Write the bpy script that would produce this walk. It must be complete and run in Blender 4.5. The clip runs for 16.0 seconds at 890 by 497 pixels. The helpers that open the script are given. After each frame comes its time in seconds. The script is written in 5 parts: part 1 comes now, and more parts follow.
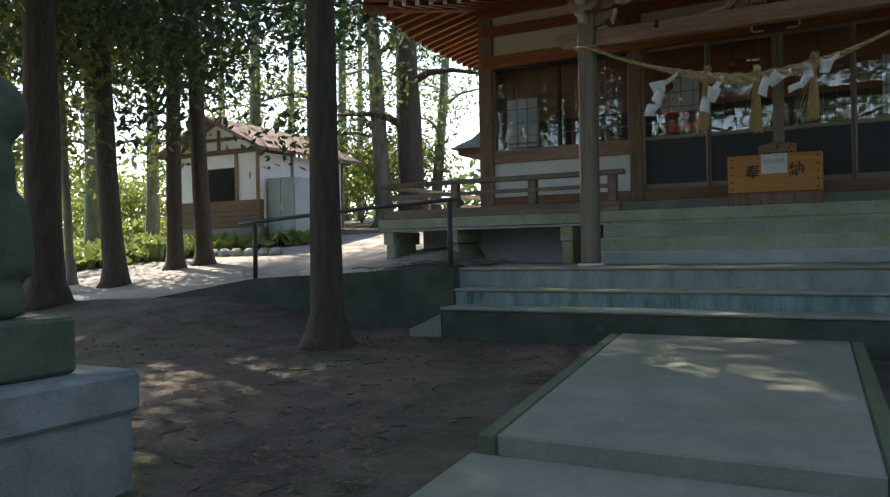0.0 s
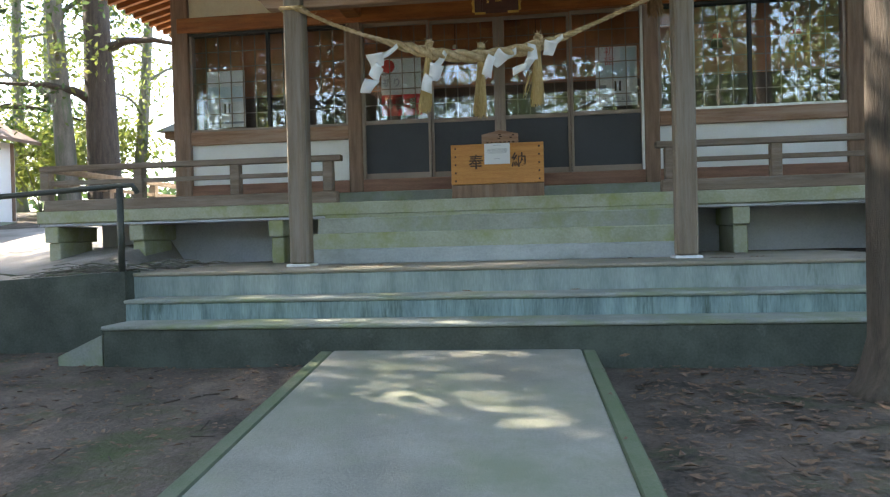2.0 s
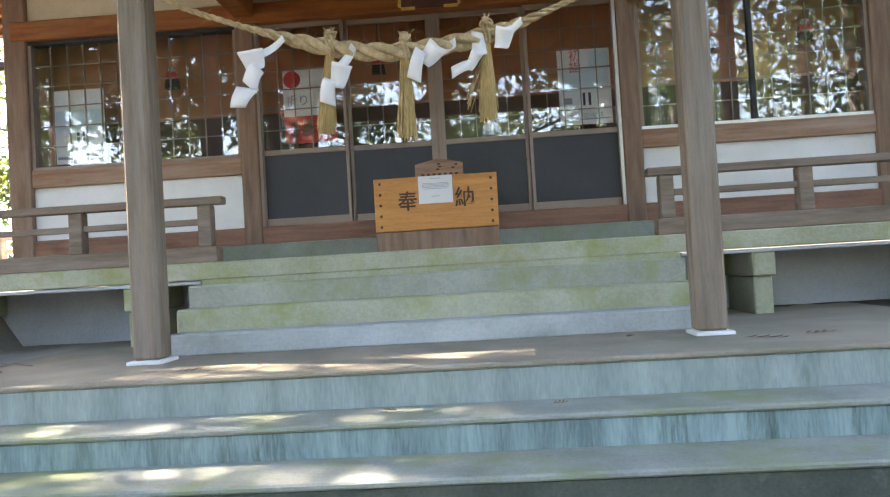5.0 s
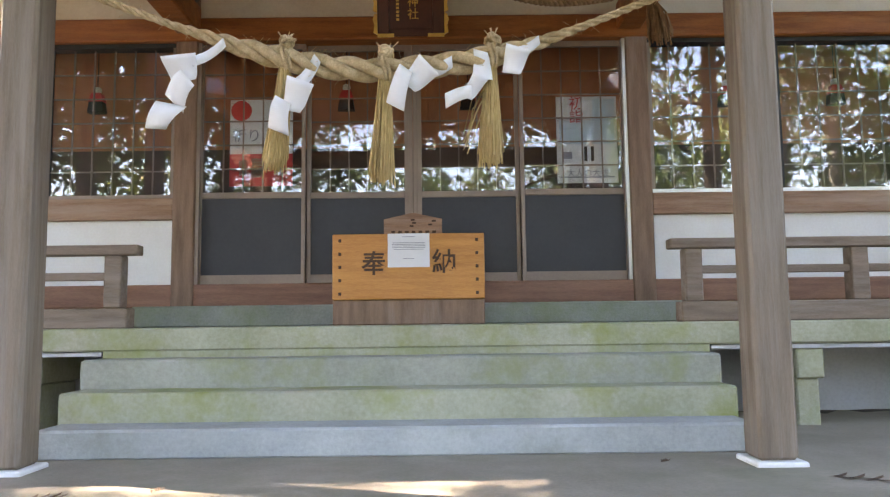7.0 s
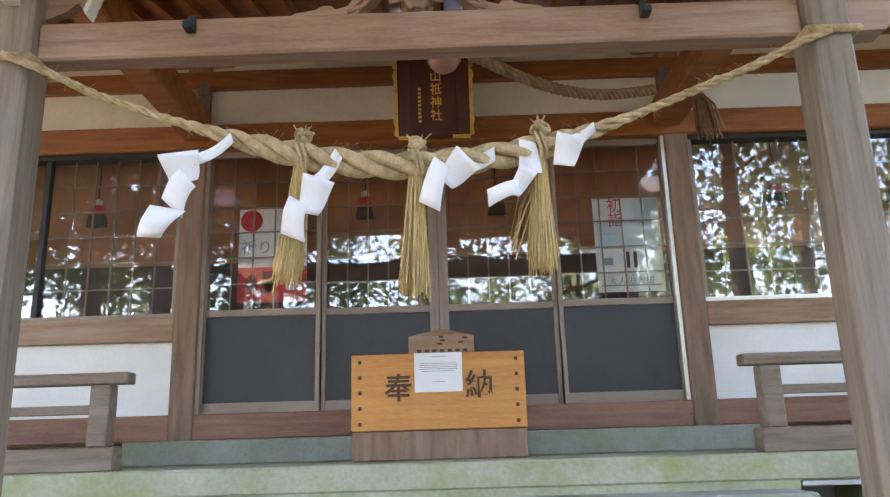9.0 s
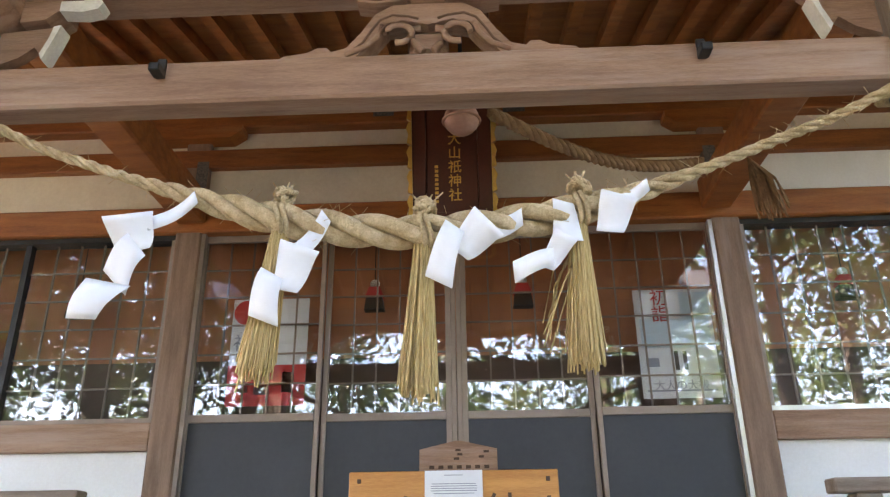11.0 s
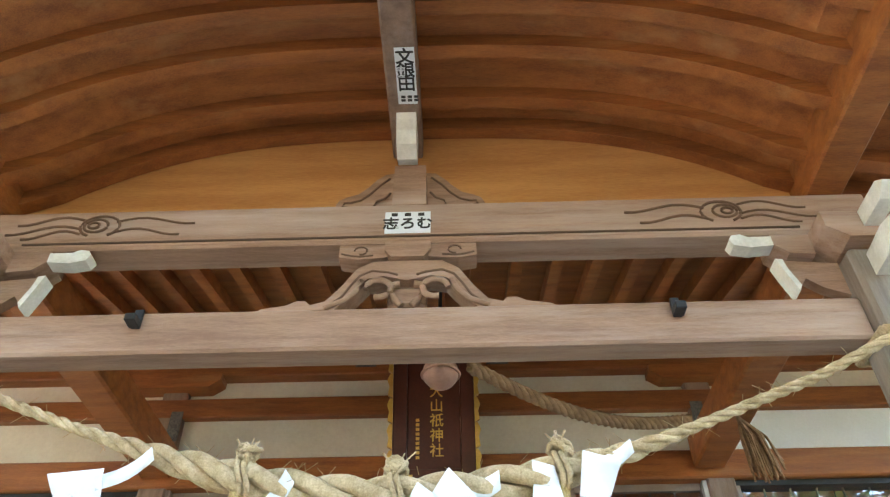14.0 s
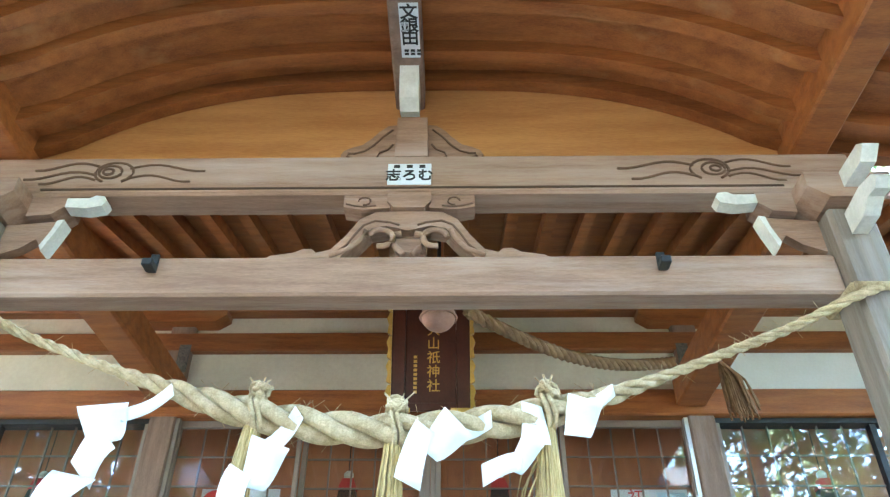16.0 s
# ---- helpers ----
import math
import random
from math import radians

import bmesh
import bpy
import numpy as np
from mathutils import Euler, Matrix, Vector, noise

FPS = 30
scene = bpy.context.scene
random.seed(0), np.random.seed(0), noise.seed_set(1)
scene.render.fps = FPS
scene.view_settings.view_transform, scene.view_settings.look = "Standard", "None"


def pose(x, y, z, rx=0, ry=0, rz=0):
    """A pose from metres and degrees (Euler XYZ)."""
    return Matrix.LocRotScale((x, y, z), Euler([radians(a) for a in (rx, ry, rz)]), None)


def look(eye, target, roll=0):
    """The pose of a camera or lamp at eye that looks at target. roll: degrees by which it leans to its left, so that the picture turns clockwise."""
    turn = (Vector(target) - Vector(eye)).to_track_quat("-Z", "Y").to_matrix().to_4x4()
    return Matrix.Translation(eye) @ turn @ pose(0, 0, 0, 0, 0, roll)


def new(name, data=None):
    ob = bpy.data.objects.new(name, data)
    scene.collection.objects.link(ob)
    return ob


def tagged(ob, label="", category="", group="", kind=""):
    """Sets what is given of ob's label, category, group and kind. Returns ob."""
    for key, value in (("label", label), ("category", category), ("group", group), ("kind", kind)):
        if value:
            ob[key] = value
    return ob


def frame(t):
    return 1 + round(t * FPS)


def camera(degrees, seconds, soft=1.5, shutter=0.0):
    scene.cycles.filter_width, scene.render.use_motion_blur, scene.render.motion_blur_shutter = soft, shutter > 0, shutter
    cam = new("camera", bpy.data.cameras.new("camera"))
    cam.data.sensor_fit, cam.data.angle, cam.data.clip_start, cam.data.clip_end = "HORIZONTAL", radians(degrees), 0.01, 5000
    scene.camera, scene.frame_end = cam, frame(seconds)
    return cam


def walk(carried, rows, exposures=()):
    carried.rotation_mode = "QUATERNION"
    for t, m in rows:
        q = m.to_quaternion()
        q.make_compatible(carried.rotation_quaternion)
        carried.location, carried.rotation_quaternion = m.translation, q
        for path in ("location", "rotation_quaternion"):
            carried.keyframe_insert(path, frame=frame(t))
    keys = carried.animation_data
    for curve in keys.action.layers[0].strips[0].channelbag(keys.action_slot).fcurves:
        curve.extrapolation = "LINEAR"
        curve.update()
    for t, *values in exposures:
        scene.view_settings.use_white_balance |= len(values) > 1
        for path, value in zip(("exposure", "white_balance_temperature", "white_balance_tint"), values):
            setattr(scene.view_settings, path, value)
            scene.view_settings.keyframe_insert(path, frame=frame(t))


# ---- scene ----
cam = camera(61.3, 16.0, soft=1.25)
PATH = [
    (0, (0.255, -0.11, 1.313), (-0.675, 1.661, 1.318), -1.0),
    (0.5, (0.244, 0.059, 1.291), (-0.362, 1.964, 1.244), -1.3),
    (1, (0.144, 0.46, 1.341), (-0.174, 2.434, 1.288), -2.3),
    (1.5, (0.116, 0.855, 1.38), (-0.185, 2.832, 1.324), -1.7),
    (2, (0.047, 1.305, 1.365), (-0.211, 3.288, 1.334), -1.5),
    (2.5, (0.005, 1.698, 1.381), (-0.167, 3.69, 1.353), -2.0),
    (3, (-0.005, 2.139, 1.432), (-0.114, 4.136, 1.408), -2.7),
    (3.5, (-0.007, 2.512, 1.463), (-0.131, 4.508, 1.513), -2.9),
    (5.8, (-0.056, 4.279, 1.735), (-0.169, 6.276, 1.78), -3.5),
    (6, (-0.076, 4.416, 1.741), (-0.176, 6.412, 1.818), -2.9),
    (6.5, (-0.13, 4.673, 1.782), (-0.214, 6.664, 1.947), -1.6),
    (7, (-0.223, 4.96, 1.827), (-0.218, 6.951, 2.024), -0.7),
    (7.5, (-0.298, 5.25, 1.85), (-0.268, 7.235, 2.09), -1.2),
    (8, (-0.372, 5.464, 1.887), (-0.344, 7.44, 2.198), -1.7),
    (8.5, (-0.394, 5.538, 1.922), (-0.356, 7.502, 2.296), -2.0),
    (9, (-0.373, 5.59, 1.946), (-0.389, 7.528, 2.437), -1.7),
    (9.2, (-0.372, 5.61, 1.932), (-0.389, 7.54, 2.454), -1.8),
    (11.3, (-0.324, 6.388, 2.084), (-0.431, 8.221, 2.877), 0.0),
    (11.5, (-0.313, 6.407, 2.087), (-0.442, 8.228, 2.904), 0.5),
    (12, (-0.311, 6.416, 2.089), (-0.445, 8.201, 2.981), 0.6),
    (12.5, (-0.288, 6.405, 2.105), (-0.413, 8.128, 3.112), 0.4),
    (13, (-0.277, 6.398, 2.104), (-0.356, 8.052, 3.227), -0.3),
    (13.5, (-0.275, 6.38, 2.111), (-0.316, 7.975, 3.318), -0.8),
    (14, (-0.29, 6.367, 2.123), (-0.32, 7.875, 3.437), -0.6),
    (14.5, (-0.299, 6.375, 2.123), (-0.321, 7.816, 3.51), -0.3),
    (15, (-0.291, 6.365, 2.127), (-0.337, 7.767, 3.552), 0.3),
    (15.5, (-0.283, 6.317, 2.13), (-0.345, 7.747, 3.528), 1.2),
    (16, (-0.291, 6.185, 2.08), (-0.319, 7.804, 3.254), 0.3),
]
EXPO = [(0.0, 1.6, 7000, 10), (0.5, 2.3, 7100, 10), (1.5, 2.95, 7200, 11), (3.5, 3.58, 6700, 14), (6.0, 3.9, 7700, 24), (7.0, 3.97, 7700, 26), (9.0, 4.2, 7300, 26), (12.0, 4.52, 7400, 25), (14.5, 5.08, 6600, 12), (15.4, 5.22, 6450, 10), (16.0, 5.27, 5700, 5)]
walk(cam, [(t, look(eye, target, roll)) for t, eye, target, roll in PATH], EXPO)

# ---------- world, sun ----------
world = bpy.data.worlds.new("sky")
scene.world = world
world.use_nodes = True
wn = world.node_tree
sky = wn.nodes.new("ShaderNodeTexSky")
sky.sky_type, sky.sun_disc = "NISHITA", False
SUN_DIR = Vector((-0.71, 0.25, 0.84)).normalized()
sky.sun_elevation = math.asin(SUN_DIR.z)
sky.sun_rotation = math.atan2(SUN_DIR.x, SUN_DIR.y)
wn.nodes["Background"].inputs[1].default_value = 0.15
wn.links.new(sky.outputs[0], wn.nodes["Background"].inputs[0])
sun = new("sun", bpy.data.lights.new("sun", "SUN"))
sun.data.energy, sun.data.angle, sun.data.color = 5.0, radians(0.6), (1.0, 0.93, 0.82)
sun.matrix_world = look(SUN_DIR * 60, (0, 0, 0))

# ---------- materials ----------
def mat(name, a, b=None, rough=0.7, scale=4.0, fine=40.0, bump=0.15, metal=0.0, stretch=(1, 1, 1), c=None, cscale=0.8, cedge=(0.5, 0.65), rand=0.0, spec=0.5):
    """A surface of two colours mixed by noise at two scales, with an optional third colour in patches (c), at world size."""
    m = bpy.data.materials.new(name)
    m.use_nodes = True
    n, l = m.node_tree.nodes, m.node_tree.links
    p = n["Principled BSDF"]
    geo = n.new("ShaderNodeNewGeometry")
    mp = n.new("ShaderNodeMapping")
    mp.inputs["Scale"].default_value = stretch
    l.new(geo.outputs["Position"], mp.inputs[0])
    def noi(s, det, rg):
        t = n.new("ShaderNodeTexNoise")
        t.inputs["Scale"].default_value, t.inputs["Detail"].default_value, t.inputs["Roughness"].default_value = s, det, rg
        l.new(mp.outputs[0], t.inputs["Vector"])
        return t.outputs["Fac"]
    big, small = noi(scale, 5, 0.6), noi(fine, 4, 0.65)
    b = b or tuple(v * 0.6 for v in a)
    ad = n.new("ShaderNodeMath"); ad.operation = "MULTIPLY_ADD"
    ad.inputs[1].default_value = 0.6
    l.new(small, ad.inputs[0]); l.new(big, ad.inputs[2])
    rm = n.new("ShaderNodeMapRange")
    rm.inputs[1].default_value, rm.inputs[2].default_value = 0.60, 1.0
    l.new(ad.outputs[0], rm.inputs[0])
    mx = n.new("ShaderNodeMix"); mx.data_type = "RGBA"
    mx.inputs["A"].default_value, mx.inputs["B"].default_value = (*a, 1), (*b, 1)
    l.new(rm.outputs[0], mx.inputs["Factor"])
    out = mx.outputs["Result"]
    if c:
        rc = n.new("ShaderNodeMapRange")
        rc.inputs[1].default_value, rc.inputs[2].default_value = cedge
        l.new(noi(cscale, 8, 0.7), rc.inputs[0])
        m2 = n.new("ShaderNodeMix"); m2.data_type = "RGBA"
        m2.inputs["B"].default_value = (*c, 1)
        l.new(rc.outputs[0], m2.inputs["Factor"]); l.new(out, m2.inputs["A"])
        out = m2.outputs["Result"]
    if rand:
        oi = n.new("ShaderNodeObjectInfo")
        hs = n.new("ShaderNodeHueSaturation")
        rr = n.new("ShaderNodeMapRange")
        rr.inputs[3].default_value, rr.inputs[4].default_value = 1 - rand, 1 + rand
        l.new(oi.outputs["Random"], rr.inputs[0]); l.new(rr.outputs[0], hs.inputs["Value"]); l.new(out, hs.inputs["Color"])
        out = hs.outputs[0]
    l.new(out, p.inputs["Base Color"])
    p.inputs["Roughness"].default_value, p.inputs["Metallic"].default_value = rough, metal
    p.inputs["Specular IOR Level"].default_value = spec
    if bump:
        bp = n.new("ShaderNodeBump")
        bp.inputs["Strength"].default_value, bp.inputs["Distance"].default_value = bump, 0.02
        l.new(ad.outputs[0], bp.inputs["Height"]); l.new(bp.outputs[0], p.inputs["Normal"])
    return m


def leaf_mat(name, a, b, through_light=0.35):
    m = bpy.data.materials.new(name)
    m.use_nodes = True
    n, l = m.node_tree.nodes, m.node_tree.links
    p = n["Principled BSDF"]
    geo = n.new("ShaderNodeNewGeometry")
    mx = n.new("ShaderNodeMix"); mx.data_type = "RGBA"
    mx.inputs["A"].default_value, mx.inputs["B"].default_value = (*a, 1), (*b, 1)
    l.new(geo.outputs["Random Per Island"], mx.inputs["Factor"])
    l.new(mx.outputs["Result"], p.inputs["Base Color"])
    p.inputs["Roughness"].default_value = 0.55
    tr = n.new("ShaderNodeBsdfTranslucent")
    l.new(mx.outputs["Result"], tr.inputs[0])
    ms = n.new("ShaderNodeMixShader")
    ms.inputs[0].default_value = through_light
    l.new(p.outputs[0], ms.inputs[1]); l.new(tr.outputs[0], ms.inputs[2])
    l.new(ms.outputs[0], n["Material Output"].inputs[0])
    return m


def glass_mat(name, r0=0.09):
    m = bpy.data.materials.new(name)
    m.use_nodes = True
    n, l = m.node_tree.nodes, m.node_tree.links
    lw, p5, fr = n.new("ShaderNodeLayerWeight"), n.new("ShaderNodeMath"), n.new("ShaderNodeMath")
    tp, gl, ms = n.new("ShaderNodeBsdfTransparent"), n.new("ShaderNodeBsdfGlossy"), n.new("ShaderNodeMixShader")
    p5.operation, fr.operation = "POWER", "MULTIPLY_ADD"
    lw.inputs["Blend"].default_value = 0.5
    p5.inputs[1].default_value = 5.0
    fr.inputs[1].default_value, fr.inputs[2].default_value = 1 - r0, r0
    l.new(lw.outputs["Facing"], p5.inputs[0]); l.new(p5.outputs[0], fr.inputs[0])
    tp.inputs[0].default_value = (0.97, 0.98, 0.98, 1)
    gl.inputs["Roughness"].default_value = 0.02
    l.new(fr.outputs[0], ms.inputs[0]); l.new(tp.outputs[0], ms.inputs[1]); l.new(gl.outputs[0], ms.inputs[2])
    l.new(ms.outputs[0], n["Material Output"].inputs[0])
    return m


WOOD = mat("weathered_wood", (0.29, 0.185, 0.13), (0.165, 0.10, 0.065), 0.75, 3, 60, 0.2, stretch=(6, 6, 0.7), c=(0.31, 0.24, 0.20), cscale=0.9, cedge=(0.52, 0.75))
WOODX = mat("weathered_beam_wood", (0.39, 0.235, 0.15), (0.22, 0.118, 0.07), 0.72, 3, 60, 0.3, stretch=(0.6, 7, 7), c=(0.45, 0.33, 0.26), cscale=0.7, cedge=(0.46, 0.70))
POSTW = mat("grey_post_wood", (0.255, 0.20, 0.15), (0.155, 0.118, 0.086), 0.8, 3, 70, 0.3, stretch=(8, 8, 0.5), c=(0.28, 0.25, 0.212), cscale=1.2, cedge=(0.45, 0.7))
REDW = mat("reddish_eave_wood", (0.38, 0.128, 0.028), (0.20, 0.058, 0.011), 0.55, 3, 45, 0.2, stretch=(0.7, 4, 6), c=(0.40, 0.19, 0.07), cscale=1.1, cedge=(0.55, 0.8), rand=0.15)
ORANGEW = mat("orange_board_wood", (0.56, 0.27, 0.085), (0.40, 0.165, 0.045), 0.6, 2, 40, 0.1, stretch=(0.6, 4, 5))
BOXW = mat("varnished_box_wood", (0.60, 0.27, 0.06), (0.45, 0.175, 0.035), 0.42, 2.5, 40, 0.12, stretch=(0.7, 4, 7), c=(0.42, 0.17, 0.04), cscale=1.2, cedge=(0.55, 0.8))
SILLW = mat("worn_sill_wood", (0.34, 0.18, 0.12), (0.20, 0.10, 0.07), 0.7, 3, 40, 0.15, stretch=(0.6, 4, 6))
PLASTER = mat("white_plaster", (0.81, 0.82, 0.82), (0.72, 0.72, 0.71), 0.85, 2, 50, 0.05)
CREAM = mat("cream_plaster", (0.72, 0.65, 0.50), (0.62, 0.54, 0.40), 0.85, 2, 40, 0.05)
CONC = mat("mossy_concrete", (0.30, 0.32, 0.29), (0.19, 0.21, 0.18), 0.9, 2.5, 55, 0.3, c=(0.19, 0.23, 0.11), cscale=1.3, cedge=(0.46, 0.70))
CONCB = mat("bluish_stained_concrete", (0.25, 0.35, 0.35), (0.11, 0.165, 0.165), 0.88, 2.4, 26, 0.3, stretch=(2.6, 1.5, 0.35), c=(0.05, 0.08, 0.065), cscale=2.6, cedge=(0.55, 0.68))
CONCP = mat("pale_stained_riser", (0.31, 0.37, 0.355), (0.19, 0.24, 0.225), 0.88, 2.0, 30, 0.3, stretch=(2.2, 1.5, 0.4), c=(0.11, 0.14, 0.115), cscale=2.2, cedge=(0.58, 0.74))
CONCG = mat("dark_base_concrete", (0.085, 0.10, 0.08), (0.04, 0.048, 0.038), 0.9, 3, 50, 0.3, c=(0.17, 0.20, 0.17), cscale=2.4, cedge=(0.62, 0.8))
SLAB = mat("pale_path_concrete", (0.30, 0.295, 0.25), (0.19, 0.19, 0.16), 0.9, 1.6, 70, 0.4, c=(0.19, 0.21, 0.145), cscale=1.1, cedge=(0.45, 0.68))
MOSSEDGE = mat("mossy_kerb_concrete", (0.085, 0.125, 0.06), (0.13, 0.15, 0.10), 0.95, 4, 60, 0.4)
TERRACE = mat("swept_terrace_concrete", (0.33, 0.29, 0.225), (0.225, 0.20, 0.155), 0.9, 1.6, 50, 0.3, c=(0.20, 0.195, 0.135), cscale=1.0, cedge=(0.50, 0.72))
VERC = mat("green_stained_fascia", (0.43, 0.435, 0.345), (0.29, 0.305, 0.205), 0.9, 1.6, 38, 0.3, c=(0.25, 0.285, 0.085), cscale=1.1, cedge=(0.48, 0.66))
STEPG = mat("grey_green_step_concrete", (0.37, 0.385, 0.335), (0.25, 0.265, 0.215), 0.9, 1.5, 38, 0.3, c=(0.24, 0.27, 0.12), cscale=1.3, cedge=(0.52, 0.72))
STEPB = mat("pale_bluish_step_concrete", (0.44, 0.47, 0.46), (0.31, 0.335, 0.33), 0.9, 1.6, 38, 0.3, c=(0.26, 0.28, 0.24), cscale=1.5, cedge=(0.52, 0.72))
RAILW = mat("grey_brown_rail_wood", (0.26, 0.20, 0.155), (0.15, 0.11, 0.082), 0.8, 3, 60, 0.25, stretch=(0.7, 6, 6), c=(0.29, 0.25, 0.215), cscale=1.1, cedge=(0.48, 0.72))
STONE = mat("granite", (0.29, 0.30, 0.31), (0.15, 0.165, 0.17), 0.85, 4, 90, 0.4, c=(0.16, 0.19, 0.12), cscale=2, cedge=(0.6, 0.75))
MOSSTONE = mat("dark_mossy_stone", (0.07, 0.09, 0.06), (0.12, 0.14, 0.10), 0.95, 4, 60, 0.4)
SOIL = mat("forest_soil", (0.14, 0.108, 0.084), (0.035, 0.028, 0.021), 0.95, 2.2, 34, 0.9, c=(0.05, 0.07, 0.02), cscale=0.7, cedge=(0.52, 0.66))
YARD = mat("pale_trodden_gravel", (0.36, 0.33, 0.30), (0.22, 0.20, 0.18), 0.95, 1.2, 45, 0.5, c=(0.16, 0.14, 0.11), cscale=0.6, cedge=(0.55, 0.75))
FOUND = mat("shaded_foundation_render", (0.50, 0.52, 0.56), (0.36, 0.38, 0.42), 0.85, 1.5, 40, 0.1)
INRED = mat("reddish_inner_panelling", (0.50, 0.20, 0.085), (0.34, 0.125, 0.055), 0.5, 2, 30, 0.1, stretch=(3, 1, 0.6))
BARK = mat("cedar_bark", (0.095, 0.075, 0.058), (0.04, 0.031, 0.024), 0.95, 4, 30, 0.7, stretch=(5, 5, 0.6), c=(0.13, 0.12, 0.10), cscale=2, cedge=(0.55, 0.75))
PALEBARK = mat("grey_bark", (0.20, 0.19, 0.16), (0.10, 0.095, 0.08), 0.95, 3, 25, 0.5, stretch=(3, 3, 0.8), c=(0.10, 0.14, 0.07), cscale=1.5)
DARK = mat("dark_door_panel_and_shade", (0.022, 0.025, 0.032), (0.03, 0.033, 0.04), 0.45, 2, 30, 0.03)
FRAME = mat("aluminium_bronze_frame", (0.30, 0.235, 0.19), (0.24, 0.185, 0.15), 0.45, 3, 60, 0.03, metal=0.25)
SILVER = mat("bright_aluminium", (0.72, 0.71, 0.70), (0.6, 0.59, 0.58), 0.3, 3, 60, 0.02, metal=0.7)
BLACK = mat("black_iron", (0.02, 0.021, 0.022), (0.035, 0.035, 0.035), 0.5, 8, 60, 0.1, metal=0.4)
PIPE = mat("dark_green_pipe_paint", (0.03, 0.04, 0.035), (0.06, 0.06, 0.05), 0.5, 8, 60, 0.1)
STRAW = mat("straw_rope", (0.74, 0.57, 0.34), (0.42, 0.29, 0.14), 0.9, 18, 150, 1.0)
TASSEL = mat("golden_straw", (0.64, 0.46, 0.20), (0.33, 0.22, 0.075), 0.8, 30, 150, 0.3, stretch=(6, 6, 0.5))
HEMP = mat("brown_hemp_rope", (0.33, 0.185, 0.085), (0.17, 0.085, 0.035), 0.9, 14, 160, 0.6)
PAPER = mat("white_paper", (0.74, 0.75, 0.76), (0.70, 0.71, 0.72), 0.8, 5, 60, 0.02)
INK = mat("black_ink", (0.02, 0.018, 0.016), (0.03, 0.025, 0.02), 0.7, 10, 60, 0)
INKGREY = mat("faint_ink", (0.25, 0.27, 0.32), (0.3, 0.3, 0.34), 0.8, 10, 60, 0)
BROWNINK = mat("branded_ink_and_groove_shade", (0.09, 0.045, 0.02), (0.06, 0.03, 0.015), 0.7, 10, 60, 0)
# Dark brown that paints the shade inside cut grooves
CARVED = mat("painted_groove_shade", (0.17, 0.09, 0.05), (0.11, 0.06, 0.035), 0.8, 8, 60, 0.1)
RED = mat("red_print", (0.60, 0.03, 0.035), (0.52, 0.03, 0.03), 0.6, 5, 60, 0)
BLUEP = mat("pale_blue_print", (0.45, 0.58, 0.68), (0.55, 0.66, 0.72), 0.6, 5, 30, 0)
GOLD = mat("gilded_edge", (0.80, 0.52, 0.14), (0.60, 0.36, 0.07), 0.35, 8, 60, 0.1, metal=0.55)
LACQ = mat("dark_red_lacquer", (0.11, 0.03, 0.015), (0.07, 0.02, 0.012), 0.3, 5, 60, 0.03)
WHITEP = mat("white_painted_wood_end", (0.72, 0.70, 0.62), (0.55, 0.53, 0.46), 0.75, 8, 60, 0.1)
BELLM = mat("aged_bell_metal", (0.42, 0.22, 0.15), (0.32, 0.16, 0.11), 0.6, 6, 60, 0.15, metal=0.3)
ROOFM = mat("grey_roof_sheet", (0.26, 0.29, 0.32), (0.18, 0.20, 0.22), 0.6, 2, 40, 0.1)
RUSTROOF = mat("brown_shed_roof", (0.24, 0.16, 0.12), (0.15, 0.10, 0.08), 0.7, 3, 40, 0.15)
CABM = mat("grey_blue_locker_paint", (0.34, 0.40, 0.40), (0.27, 0.33, 0.33), 0.5, 2, 40, 0.05)
FUDA = mat("dark_printed_label", (0.06, 0.055, 0.05), (0.16, 0.14, 0.12), 0.7, 60, 90, 0)
SHEDW = mat("brown_shed_boards", (0.20, 0.12, 0.075), (0.13, 0.075, 0.05), 0.8, 3, 40, 0.2, stretch=(0.6, 1, 7))
LOGM = mat("cut_log_wood", (0.38, 0.27, 0.19), (0.24, 0.16, 0.11), 0.85, 5, 50, 0.2)
# Dark brown: the dimness of the room is in the colour
INTER = mat("dim_interior_wood", (0.10, 0.06, 0.04), (0.06, 0.035, 0.022), 0.6, 2, 30, 0.1)
TATAMI = mat("tatami", (0.42, 0.38, 0.20), (0.35, 0.31, 0.16), 0.85, 3, 60, 0.1)
LITTER = mat("dry_leaf", (0.20, 0.125, 0.075), (0.09, 0.055, 0.035), 0.85, 20, 80, 0.1, rand=0.25)
LEAF = leaf_mat("evergreen_leaves", (0.035, 0.075, 0.022), (0.09, 0.14, 0.035))
LEAFY = leaf_mat("sunlit_yellow_green_leaves", (0.12, 0.17, 0.035), (0.22, 0.24, 0.06), 0.45)
LEAFD = leaf_mat("dark_cedar_needles", (0.03, 0.06, 0.026), (0.07, 0.11, 0.04), 0.35)
GRASS = leaf_mat("meadow_grass", (0.16, 0.22, 0.05), (0.28, 0.32, 0.10), 0.4)
GLASS = glass_mat("window_glass", 0.10)

# ---------- mesh helpers ----------
def B():
    return bmesh.new()


